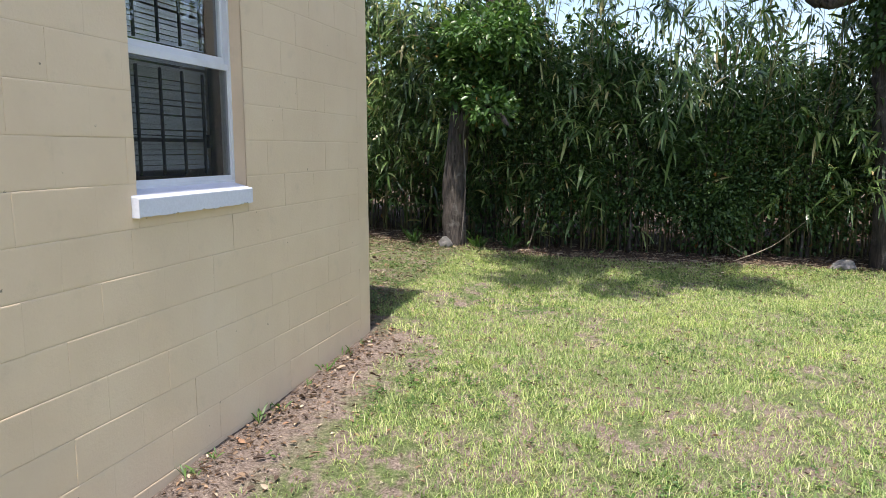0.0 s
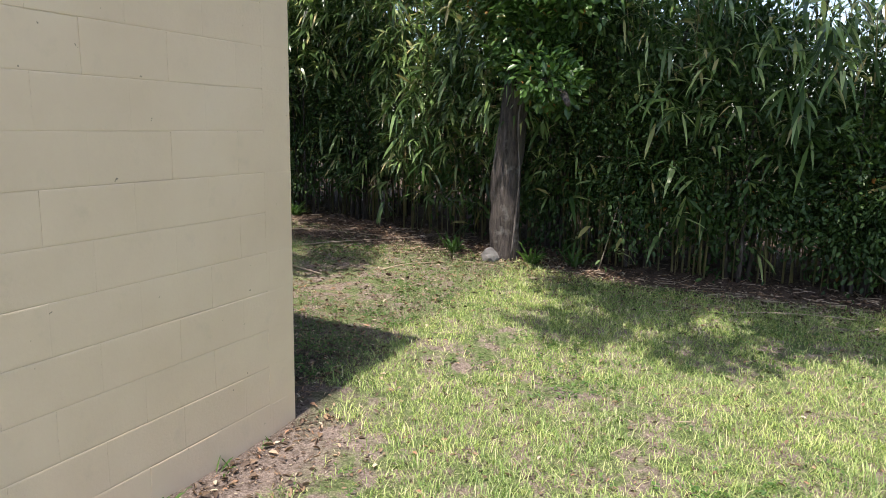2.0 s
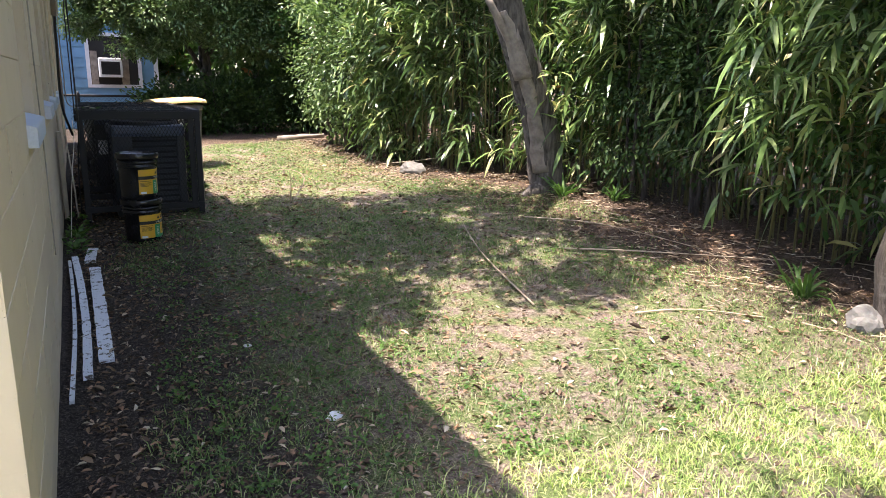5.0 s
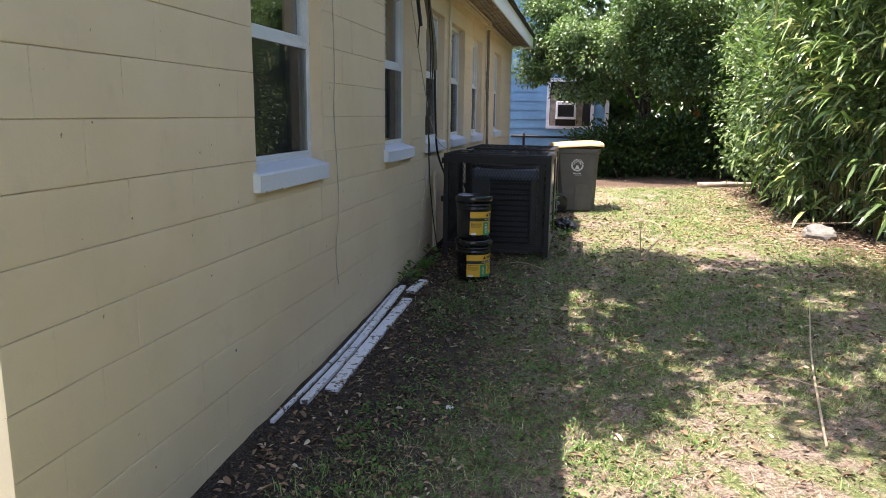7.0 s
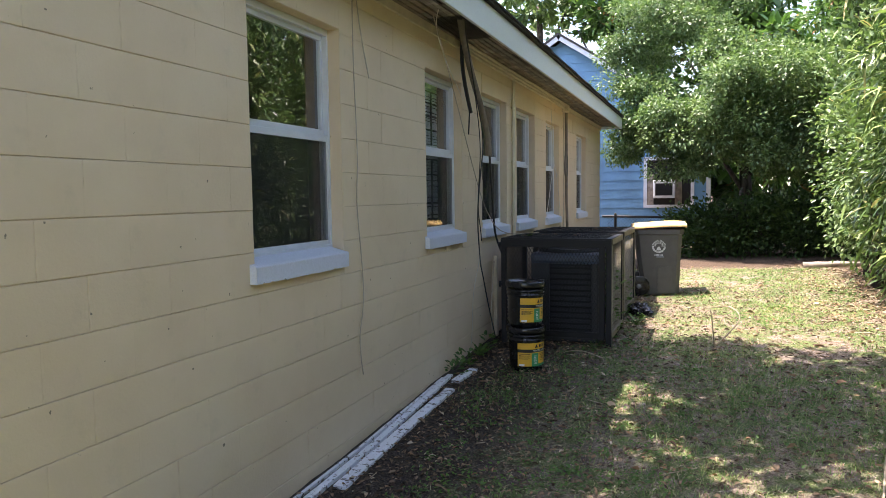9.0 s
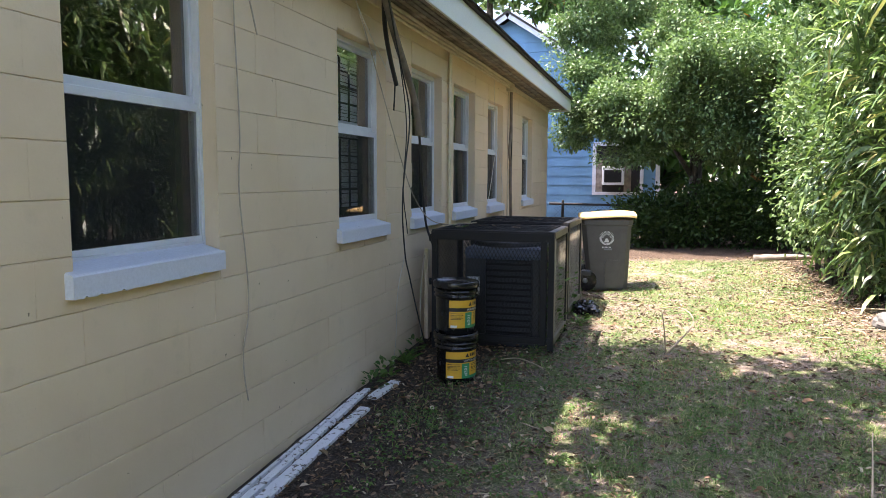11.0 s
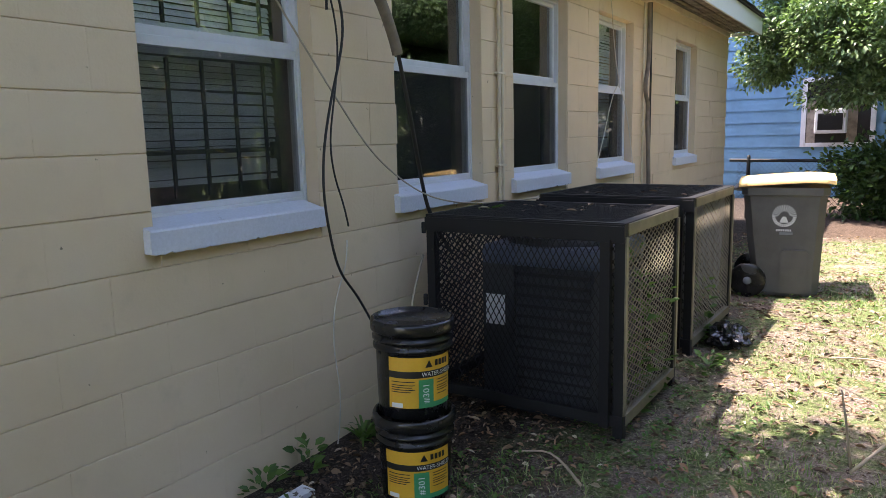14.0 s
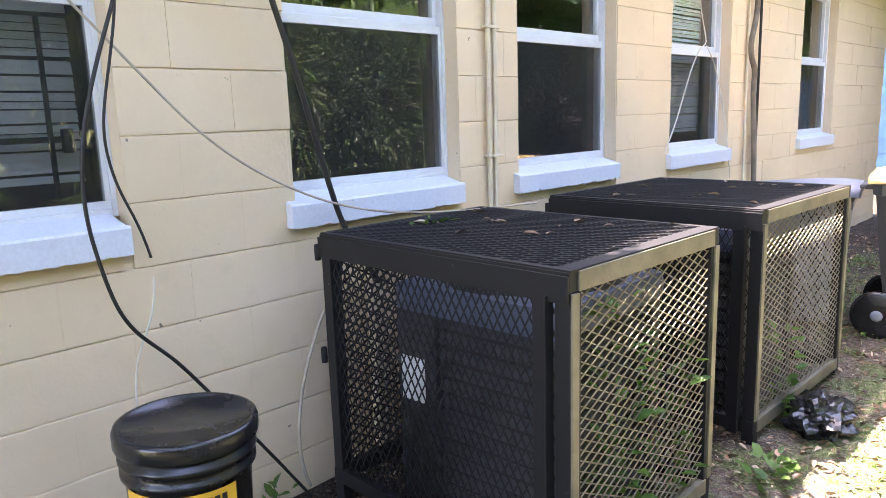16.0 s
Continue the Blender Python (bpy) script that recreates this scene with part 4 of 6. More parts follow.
        for i in range(7):
            flat([(cx - 0.05 + 0.015 * i, cz - 0.115), (cx - 0.04 + 0.015 * i, cz - 0.115), (cx - 0.04 + 0.015 * i, cz - 0.10), (cx - 0.05 + 0.015 * i, cz - 0.10)])
        part("emblem", mesh_of("emblem", ev, ef, LABEL_WHITE), c, "white printed sunburst emblem")
        part("number_plate", box_mesh("number_plate", (0.26, -0.0045, h * 0.545), (0.35, 0.01, h * 0.565), BIN_OLD, 0.001), c)
    return c


cart(pose(1.085, 7.89, float(ground_z(1.35, 8.1)) - 0.012, 0, 0, 7), BIN_GREY, BIN_YELLOW, 0.905, "charcoal wheeled refuse cart with a yellow lid", True, 0.96)
cart(pose(0.36, 7.9, float(ground_z(0.7, 8.2)) - 0.012, 0, 0, 12), BIN_OLD, BIN_OLD, 0.80, "older grey wheeled cart beside the wall", False)


def board(points, w, thick, label):
    v, f = [], []
    L = bend_line(points, 6)
    for i, p in enumerate(L):
        d = (L[min(i + 1, len(L) - 1)] - L[max(i - 1, 0)]).normalized()
        s = Vector((d.y, -d.x, 0)) * (w / 2) * (1 + 0.06 * math.sin(2.3 * i))
        for q in (p - s, p + s, p + s + Vector((0, 0, thick)), p - s + Vector((0, 0, thick))):
            v.append(q)
    for i in range(len(L) - 1):
        for j in range(4):
            f.append((i * 4 + j, i * 4 + (j + 1) % 4, i * 4 + 4 + (j + 1) % 4, i * 4 + 4 + j))
    f += [(3, 2, 1, 0), tuple(len(v) - 4 + k for k in range(4))]
    tagged(new("loose_board", mesh_of("loose_board", v, f, BOARD)), label, "board", "boards beside the wall")


def on_ground(x, y, dz=0.0):
    return (x, y, float(ground_z(x, y)) + dz)


board([on_ground(0.205, 1.87, 0.004), on_ground(0.204, 2.45, 0.010), on_ground(0.202, 3.0, 0.01), on_ground(0.200, 3.55, 0.004)], 0.070, 0.018, "peeling white painted board lying on bare soil")
board([on_ground(0.118, 1.70, 0.004), on_ground(0.125, 2.4, 0.010), on_ground(0.108, 3.2, 0.012), on_ground(0.078, 3.88, 0.004)], 0.042, 0.02, "narrow peeling white trim board along the wall")
board([on_ground(0.05, 1.47, 0.003), on_ground(0.068, 2.3, 0.012), on_ground(0.062, 3.1, 0.012), on_ground(0.045, 3.80, 0.004)], 0.020, 0.016, "thin white quarter-round strip along the wall")
board([on_ground(0.172, 3.73, 0.004), on_ground(0.188, 3.9, 0.006), on_ground(0.205, 4.08, 0.004)], 0.070, 0.02, "short broken piece of white painted board")


def bag():
    bm = bmesh.new()
    bmesh.ops.create_icosphere(bm, subdivisions=4, radius=1)
    for v in bm.verts:
        n = noise.noise(v.co * 2.3) * 0.35 + noise.noise(v.co * 6) * 0.16
        v.co *= 1 + n
        v.co = Vector((v.co.x * 0.12, v.co.y * 0.17, max(-0.02, v.co.z * 0.075 + 0.045)))
    ob = new("plastic_bag", bm_mesh("plastic_bag", bm, BAG, False))
    ob.matrix_world = pose(*on_ground(1.27, 6.55, -0.003), 0, 0, 12)
    tagged(ob, "crumpled black plastic bag on the ground", "bag")


bag()


def stone(x, y, s, label, name="stone", material=None):
    bm = bmesh.new()
    bmesh.ops.create_icosphere(bm, subdivisions=3, radius=1)
    for v in bm.verts:
        v.co *= 1 + 0.35 * noise.noise(v.co * 1.4 + Vector((x, y, 0))) + 0.1 * noise.noise(v.co * 5)
        v.co = Vector((v.co.x * s[0], v.co.y * s[1], v.co.z * s[2] + s[2] * 0.55))
    ob = new(name, bm_mesh(name, bm, material or STONE, False))
    ob.matrix_world = pose(*on_ground(x, y, -0.01), 0, 0, 30)
    tagged(ob, label, name.replace("_", " "), "" if material else "stones under the hedge")


stone(3.93, 0.47, (0.07, 0.09, 0.09), "pale grey rough stone at the foot of a tree")
stone(3.80, 6.15, (0.12, 0.15, 0.09), "grey stone lying at the edge of the bamboo")
stone(3.95, -4.35, (0.11, 0.14, 0.08), "grey stone in the leaf litter under the trees")
for x, y, s in ((1.03, 0.86, 0.034), (0.86, 1.75, 0.022)):
    stone(x, y, (s, s, s * 0.5), "small crushed piece of white paper on the grass", "paper_scrap", LABEL_WHITE)


# ---- cables and pipes on the wall ----
def wall_line(pts, x):
    return [(x, y, z) for y, z in pts]


cable("hanging_cable", [(0.28, 3.7, 2.81), (0.21, 4.12, 2.42), (0.19, 4.39, 2.18), (0.19, 4.45, 1.97), (0.19, 4.36, 1.76), (0.19, 4.275, 1.51), (0.19, 4.265, 1.32), (0.19, 4.285, 1.2), (0.19, 4.315, 1.06), (0.18, 4.37, 0.97), (0.17, 4.46, 0.89), (0.16, 4.56, 0.75), (0.15, 4.74, 0.5), (0.15, 4.9, 0.26)], 0.0055, WIRE_BLACK, "black cable sagging from the eave past the wall")
cable("hanging_cable", [(0.24, 3.85, 2.80), (0.19, 4.2, 2.42), (0.17, 4.44, 2.05), (0.17, 4.40, 1.77), (0.17, 4.34, 1.56), (0.17, 4.345, 1.45), (0.17, 4.37, 1.35), (0.17, 4.41, 1.27), (0.17, 4.43, 1.18)], 0.004, WIRE_BLACK, "thin black cable ending loose beside the wall")
cable("hanging_cable", [(0.15, 4.44, 1.12), (0.15, 4.435, 1.03), (0.15, 4.39, 0.95), (0.13, 4.36, 0.85), (0.1, 4.37, 0.62), (0.08, 4.45, 0.42), (0.06, 4.42, 0.2)], 0.0028, WIRE_WHITE, "thin pale cord hanging low by the wall")
cable("insulated_pipe", [(0.27, 3.65, 2.82), (0.2, 3.95, 2.68), (0.15, 4.3, 2.48), (0.12, 4.62, 2.30), (0.11, 4.82, 2.12), (0.10, 4.91, 1.92)], 0.026, INSUL, "foam-wrapped refrigerant pipe hanging from the eave")
cable("insulated_pipe", [(0.10, 4.905, 1.95), (0.09, 5.0, 1.68), (0.08, 5.07, 1.45), (0.075, 5.135, 1.23), (0.09, 5.17, 1.12), (0.14, 5.26, 0.95)], 0.010, WIRE_BLACK, "taped refrigerant pipe running down behind the cage")
cable("split_conduit", [(0.20, 3.95, 2.81), (0.10, 4.08, 2.66), (0.08, 4.30, 2.44), (0.07, 4.48, 2.25)], 0.016, WIRE_BLACK, "cut black corrugated conduit hanging from the eave", "conduit")
cable("hanging_cable", [(0.06, 4.48, 2.28), (0.05, 4.50, 2.2), (0.04, 4.505, 2.07)], 0.006, WIRE_BLACK, "loose black cable end below the conduit")
cable("hanging_cable", [(0.16, 3.4, 2.79), (0.14, 3.8, 2.42), (0.13, 4.1, 2.08), (0.12, 4.36, 1.80), (0.12, 4.48, 1.67), (0.12, 4.66, 1.47), (0.12, 4.93, 1.31), (0.11, 5.25, 1.195), (0.2, 5.6, 1.165), (0.3, 6.0, 1.17)], 0.004, WIRE_TAN, "thin brown wire slanting down to the cage")
cable("hanging_cable", [(0.20, 3.4, 2.82), (0.06, 3.6, 2.72), (0.05, 4.0, 2.56), (0.05, 4.35, 2.33)], 0.003, WIRE_WHITE, "thin pale wire under the eave")
cable("hanging_cable", wall_line([(2.50, 2.80), (2.49, 2.4), (2.51, 2.1), (2.52, 1.9), (2.525, 1.71), (2.49, 1.55), (2.54, 1.27), (2.575, 0.99), (2.54, 0.82), (2.48, 0.72), (2.54, 0.50)], 0.012), 0.0035, WIRE_TAN, "thin painted-over cord straggling down the wall")
cable("hanging_cable", wall_line([(2.53, 2.80), (2.57, 2.52), (2.65, 2.38), (2.69, 2.27)], 0.014), 0.004, WIRE_TAN, "short cord with a frayed dark end")
for y in (6.035, 6.075):
    cable("conduit", [(0.03, y, 2.80), (0.022, y, 2.6), (0.02, y, 2.0), (0.02, y - 0.005, 1.4), (0.02, y - 0.005, 0.4)], 0.011, TRIM, "cream painted conduit running down the wall", "conduit", group="conduits on the wall")
for z in (1.90, 1.35, 2.45):
    tagged(new("conduit_strap", box_mesh("conduit_strap", (0.001, 6.01, z), (0.034, 6.10, z + 0.012), TRIM, 0.003)), "small painted strap over two conduits", "strap", "straps on the conduits")
for dz, x in ((2.775, 0.045), (2.745, 0.04), (2.79, 0.075)):
    cable("conduit", [(x, 4.3, dz), (x, 5.5, dz - 0.006), (x, 6.8, dz + 0.006), (x, 8.0, dz - 0.004), (x, 8.80, dz)], 0.013, TRIM, "cream painted conduit under the eave", "conduit", group="conduits on the wall")
tagged(new("junction_box", box_mesh("junction_box", (0.002, 8.76, 2.70), (0.09, 8.89, 2.80), TRIM, 0.008)), "cream junction box under the eave", "junction box")
cable("insulated_pipe", wall_line([(8.9, 2.72), (8.91, 2.45), (8.93, 2.15), (8.81, 2.0), (8.83, 1.86), (8.93, 1.80), (8.89, 1.66), (8.93, 1.45), (8.97, 1.2), (8.98, 0.95)], 0.04), 0.020, INSUL, "kinked foam-wrapped pipe on the wall")
cable("hanging_cable", wall_line([(8.98, 2.72), (9.0, 2.2), (8.99, 1.9), (9.0, 1.5), (8.99, 1.0)], 0.035), 0.010, WIRE_BLACK, "black cable beside the wrapped pipe")
cable("conduit", wall_line([(8.83, 2.72), (8.83, 2.0), (8.83, 1.0), (8.83, 0.5)], 0.018), 0.009, TRIM, "cream painted conduit beside the wrapped pipe", "conduit", group="conduits on the wall")
cable("hanging_cable", wall_line([(7.9, 2.74), (7.95, 2.44), (8.04, 2.1), (8.17, 1.92), (8.06, 1.93), (7.89, 1.72), (7.77, 1.46), (7.62, 1.28)], 0.03), 0.0035, WIRE_WHITE, "thin white cord drooping across a window")
cable("hanging_cable", wall_line([(8.14, 1.92), (8.26, 1.84), (8.4, 1.6), (8.52, 1.3), (8.58, 1.05)], 0.03), 0.0035, WIRE_WHITE, "thin white cord curling beside a window")
cable("hanging_cable", [(0.08, 5.1, 0.95), (0.11, 4.9, 0.7), (0.12, 4.85, 0.45), (0.12, 4.92, 0.28)], 0.006, WIRE_TAN, "short cord hanging behind the cage")
# pale upright strip, mostly hidden behind the first cage
tagged(new("upright_strip", box_mesh("upright_strip", (0.01, 5.30, 0.20), (0.05, 5.36, 0.98), TRIM, 0.012)), "short cream upright strip low on the wall", "pipe")


# ---- the neighbouring house and fence ----
def neighbour():
    y, x0, x1, apex, az, ez = 16.4, -5.0, 1.95, -1.5, 5.25, 3.02
    h = thing("neighbour_house", pose(0, 0, 0), "light blue clapboard house with a white-trimmed gable", "house")
    part("wall", box_mesh("wall", (x0, y, -0.4), (x1, y + 7, ez), BLUE), h)
    part("gable", mesh_of("gable", [(x0, y, ez), (x1, y, ez), (apex, y, az), (x0, y + 0.2, ez), (x1, y + 0.2, ez), (apex, y + 0.2, az)], [(0, 1, 2), (5, 4, 3), (0, 3, 4, 1), (1, 4, 5, 2), (2, 5, 3, 0)], BLUE), h)
    n = 24
    for i in range(n):
        z = 0.1 + i * 0.22
        a, b = x0, x1
        if z > ez:
            t = (z - ez) / (az - ez)
            a, b = x0 + (apex - x0) * t, x1 + (apex - x1) * t
        if b - a > 0.3:
            part("clapboard", mesh_of("clapboard", [(a, y - 0.022, z), (b, y - 0.022, z), (b, y - 0.003, z + 0.22), (a, y - 0.003, z + 0.22), (a, y - 0.001, z), (b, y - 0.001, z)], [(0, 1, 2, 3), (0, 4, 5, 1)], BLUE), h)
    for a, b in (((x1 + 0.25, ez - 0.18), (apex, az)), ((x0 - 0.25, ez - 0.18), (apex, az))):
        d = Vector((b[0] - a[0], 0, b[1] - a[1])).normalized()
        u = Vector((-d.z, 0, d.x)) * (0.16 if d.x < 0 else -0.16)
        P = [Vector((a[0], 0, a[1])), Vector((b[0], 0, b[1]))]
        q = [P[0], P[1], P[1] - u * 1.0, P[0] - u * 1.0]
        if q[2].z < q[1].z:
            q = [P[0], P[1], P[1] + u, P[0] + u]
        v = [(p.x, y - 0.28, p.z) for p in q] + [(p.x, y - 0.24, p.z) for p in q]
        part("bargeboard", mesh_of("bargeboard", v, [(0, 1, 2, 3), (7, 6, 5, 4), (0, 4, 5, 1), (1, 5, 6, 2), (2, 6, 7, 3), (3, 7, 4, 0)], PALE), h, "white gable trim board")
        v = [(p.x, yy, p.z + 0.12) for p in P for yy in (y - 0.3, y + 7.2)] + [(p.x, yy, p.z + 0.18) for p in P for yy in (y - 0.3, y + 7.2)]
        part("roof", mesh_of("roof", v, [(0, 1, 3, 2), (4, 6, 7, 5), (0, 4, 5, 1), (2, 3, 7, 6), (0, 2, 6, 4), (1, 5, 7, 3)], SHINGLE), h)
    part("corner_board", box_mesh("corner_board", (x1 - 0.06, y - 0.035, -0.2), (x1 + 0.035, y + 0.06, ez), PALE, 0.005), h, "white corner board")
    w = part("window", box_mesh("window", (0.55, y - 0.03, 1.25), (1.62, y + 0.05, 2.35), DARK), h)
    bm = bmesh.new()
    for a, z in (((0.49, y - 0.06, 1.2), (0.57, y, 2.4)), ((1.55, y - 0.06, 1.2), (1.63, y, 2.4)), ((0.571, y - 0.058, 2.32), (1.549, y, 2.4)), ((0.571, y - 0.058, 1.2), (1.549, y, 1.27))):
        add_box(bm, a, z, 0.004)
    part("window_frame", bm_mesh("window_frame", bm, PALE), w, "white window trim")
    part("plywood", box_mesh("plywood", (0.58, y - 0.045, 1.27), (0.72, y - 0.032, 2.0), DEADWOOD), w, "brown plywood filler")
    part("plywood", box_mesh("plywood", (1.2, y - 0.045, 1.27), (1.36, y - 0.032, 2.0), DEADWOOD), w, "brown plywood filler")
    ac = thing("window_air_conditioner", pose(0.73, y - 0.36, 1.43), "white window air conditioner with a dark grille", "air conditioner")
    part("case", box_mesh("case", (0, 0, 0), (0.48, 0.4, 0.42), LABEL_WHITE, 0.02), ac)
    part("grille", box_mesh("grille", (0.05, -0.006, 0.06), (0.43, 0.02, 0.34), DARK, 0.004), ac, "dark louvred grille")
    for i in range(7):
        part("slat", box_mesh("slat", (0.05, -0.012, 0.07 + 0.038 * i), (0.43, -0.004, 0.076 + 0.038 * i), BLACK_IRON), ac)


neighbour()


def fence():
    y, z = 12.9, 1.09
    f = thing("chain_link_fence", pose(0, y, 0), "low chain-link fence with a dark top rail", "fence")
    cable("top_rail", [(0.0, 0, z + 0.02), (2, 0, z), (4, 0, z - 0.01), (7, 0, z)], 0.022, BLACK_IRON, "", parent=f)
    for i in range(4):
        x = 0.25 + 2.2 * i
        g = float(ground_z(x, y))
        part("post", lathe("post", [(0.026, -0.05), (0.026, z + 0.05 - g), (0.018, z + 0.09 - g)], BLACK_IRON, 12), f, m=pose(x, 0, g))
    part("wire_mesh", lattice("wire_mesh", 6.8, 0.68, 0.065, 0.065, 0.004, BLACK_IRON), f, "dark galvanised wire mesh", pose(0.1, 0, z - 0.69, 90, 0, 0))


fence()


# ---- vegetation ----
FRONT_Y = [-9, -7, -4.5, -2.4, -0.7, 0.4, 1.5, 2.2, 3.2, 4.2, 5.3, 6.0, 7.5, 9.0, 10.2, 11.5]
FRONT_X = [4.9, 4.8, 4.5, 4.25, 4.3, 4.75, 4.75, 4.9, 5.25, 5.15, 4.75, 4.15, 4.0, 4.2, 4.1, 4.2]


def front(y):
    return np.interp(y, FRONT_Y, FRONT_X)


def hedge_top(y):
    return np.interp(y, [-9, -5, -3.5, -2, 0, 1.2, 3, 5, 11], [3.5, 3.35, 3.3, 3.4, 3.5, 3.2, 4.2, 4.9, 5.0])


def bamboo(y0, y1, sprays, culms, label, seed):
    """One clump of bamboo along the hedge: upright culms and fans of drooping leaves."""
    rng = np.random.default_rng(seed)
    ym = (y0 + y1) / 2
    c = thing("bamboo_clump", pose(0, 0, 0), label, "bamboo", "bamboo clumps of the hedge")
    for _ in range(culms):
        y = rng.uniform(y0, y1)
        x = float(front(y)) + 0.12 + rng.exponential(0.45)
        g = float(ground_z(x, y))
        h = float(hedge_top(y)) * rng.uniform(0.6, 1.08)
        lean = rng.normal(0, 0.22, 2)
        r = rng.uniform(0.005, 0.012)
        L = [(x + lean[0] * t * t - 0.25 * t ** 3, y + lean[1] * t * t, g - 0.03 + h * t) for t in (0, 0.3, 0.6, 0.85, 1.0)]
        v, f = tube(L, [r, r, r * 0.85, r * 0.6, r * 0.3], 5, 0.0, 1)
        part("culm", mesh_of("culm", v, f, CULM, True), c)
    # fans of leaves: most at the face of the hedge, the rest deeper in
    n = sprays
    y = rng.uniform(y0 - 0.25, y1 + 0.25, n)
    h = hedge_top(y) + rng.normal(0, 0.35, n)
    t = rng.beta(1.5, 0.95, n) if ym < 4 else rng.beta(1.1, 1.0, n)
    z = ground_z(front(y), y) + 0.16 + t * h
    lump = 0.30 * np.sin(2.1 * y + 1.3 * z) + 0.22 * np.sin(4.3 * y - 2.2 * z + 1)
    x = front(y) - 0.42 * np.sin(np.pi * np.clip(t * 0.9 + 0.08, 0, 1)) + lump * 0.8 + rng.exponential(0.42, n)
    low = np.clip((z - ground_z(front(y), y) - 0.25) / 0.9, 0.22, 1.0) if ym < 4 else 1.0
    keep = (z < h + ground_z(front(y), y) + 0.1) & (rng.random(n) < low)
    x, y, z = x[keep], y[keep], z[keep]
    n = len(x)
    out = np.stack([-0.75 + rng.normal(0, 0.55, n), rng.normal(0, 0.7, n), 0.25 + rng.normal(0, 0.45, n)], 1)
    out = unit(out)
    k = 6
    P = np.repeat(np.stack([x, y, z], 1), k, 0) + rng.normal(0, 0.018, (n * k, 3))
    D = np.repeat(out, k, 0) + rng.normal(0, 0.62, (n * k, 3))
    ln = rng.uniform(0.16, 0.29, n * k) * np.repeat(rng.uniform(0.75, 1.25, n), k)
    part("foliage", leaves_long("foliage", P, D, ln, ln * rng.uniform(0.11, 0.16, n * k), rng.uniform(0.2, 0.85, n * k), LEAF_BAMBOO), c, "long pointed drooping green leaves")


def shrub(cx, cy, r, h, n, label, seed, material=LEAF_BROAD, size=0.065, name="shrub", floor=0.08):
    """A broad-leaved shrub: stems and a crown of leaves gathered in uneven clumps."""
    rng = np.random.default_rng(seed)
    g = float(ground_z(cx, cy))
    c = thing(name, pose(cx, cy, g), label, "shrub", "shrubs of the hedge")
    for i in range(7):
        a = rng.uniform(0, 6.28)
        v, f = (limb([(0.1 * math.cos(a), 0.1 * math.sin(a), -0.03), (0.3 * r * math.cos(a), 0.3 * r * math.sin(a), h * 0.4), (0.6 * r * math.cos(a), 0.6 * r * math.sin(a), h * 0.85)], 0.022, 0.006, 6, 0.05, i))
        part("stem", mesh_of("stem", v, f, BARK_B, True), c)
    m = max(18, n // 90)
    u = unit(rng.normal(0, 1, (m, 3)))
    C = u * np.array([r, r, h * 0.5]) * rng.uniform(0.55, 1.0, (m, 1)) + np.array([0, 0, h * 0.52])
    C[:, 2] = np.maximum(C[:, 2], floor)
    pick = rng.integers(0, m, n)
    P = C[pick] + rng.normal(0, 0.17 * r + 0.06, (n, 3)) * np.array([1, 1, 0.8])
    P[:, 2] = np.maximum(P[:, 2], 0.03)
    D = unit(P - np.array([0, 0, h * 0.4])) + rng.normal(0, 0.7, (n, 3)) + np.array([0, 0, -0.2])
    N = rng.normal(0, 0.6, (n, 3)) + np.array([-0.1, 0, 1.0])
    ln = rng.uniform(0.7, 1.3, n) * size
    part("foliage", leaves_broad("foliage", P, D, N, ln, ln * 0.52, material), c)
    return c


def crown_mesh(name, centres, radius, per, size, material, rng, flat=0.75):
    n = len(centres) * per
    C = np.repeat(np.array(centres, float), per, 0)
    R = np.repeat(np.array(radius, float), per)[:, None] if np.ndim(radius) else radius
    off = unit(rng.normal(0, 1, (n, 3))) * R * rng.uniform(0.25, 1.0, (n, 1)) ** 0.6
    off[:, 2] *= flat
    P = C + off
    D = unit(off) + rng.normal(0, 0.6, (n, 3)) + np.array([0, 0, -0.35])
    N = rng.normal(0, 0.5, (n, 3)) + np.array([0, 0, 1.0]) + unit(off) * 0.5
    ln = rng.uniform(0.7, 1.3, n) * size
    return leaves_broad(name, P, D, N, ln, ln * 0.5, material, 0.18)


def tree(name, base, trunk_line, r0, r1, limbs, blobs, per, label, bark_mat, leaf_mat, seed, size=0.09, extra=()):
    rng = np.random.default_rng(seed)
    t = thing(name, pose(*base), label, "tree")
    b = Vector(base)
    v, f = limb([Vector(p) - b for p in trunk_line], r0, r1, 14, 0.07, seed)
    part("trunk", mesh_of("trunk", v, f, bark_mat, True), t, "furrowed bark trunk")
    for i, L in enumerate(limbs):
        v, f = limb([Vector(p) - b for p in L], r1 * 0.8, 0.02, 8, 0.05, seed + i)
        part("limb", mesh_of("limb", v, f, bark_mat, True), t)
    for nm, line, ra, rz, mt, lab in extra:
        v, f = limb([Vector(p) - b for p in line], ra, rz, 9, 0.12, seed + 77)
        part(nm, mesh_of(nm, v, f, mt, True), t, lab)
    if blobs:
        cs, rs = [], []
        for x, y, z, r, k in blobs:
            for _ in range(k):
                d = rng.normal(0, 1, 3)
                d /= np.linalg.norm(d)
                q = rng.uniform(0.3, 1.0)
                cs.append((x + d[0] * r * q - b.x, y + d[1] * r * q - b.y, z + d[2] * r * q * 0.6 - b.z))
                rs.append(rng.uniform(0.22, 0.42))
        part("crown", crown_mesh("crown", cs, np.array(rs), per, size, leaf_mat, rng), t)
    return t


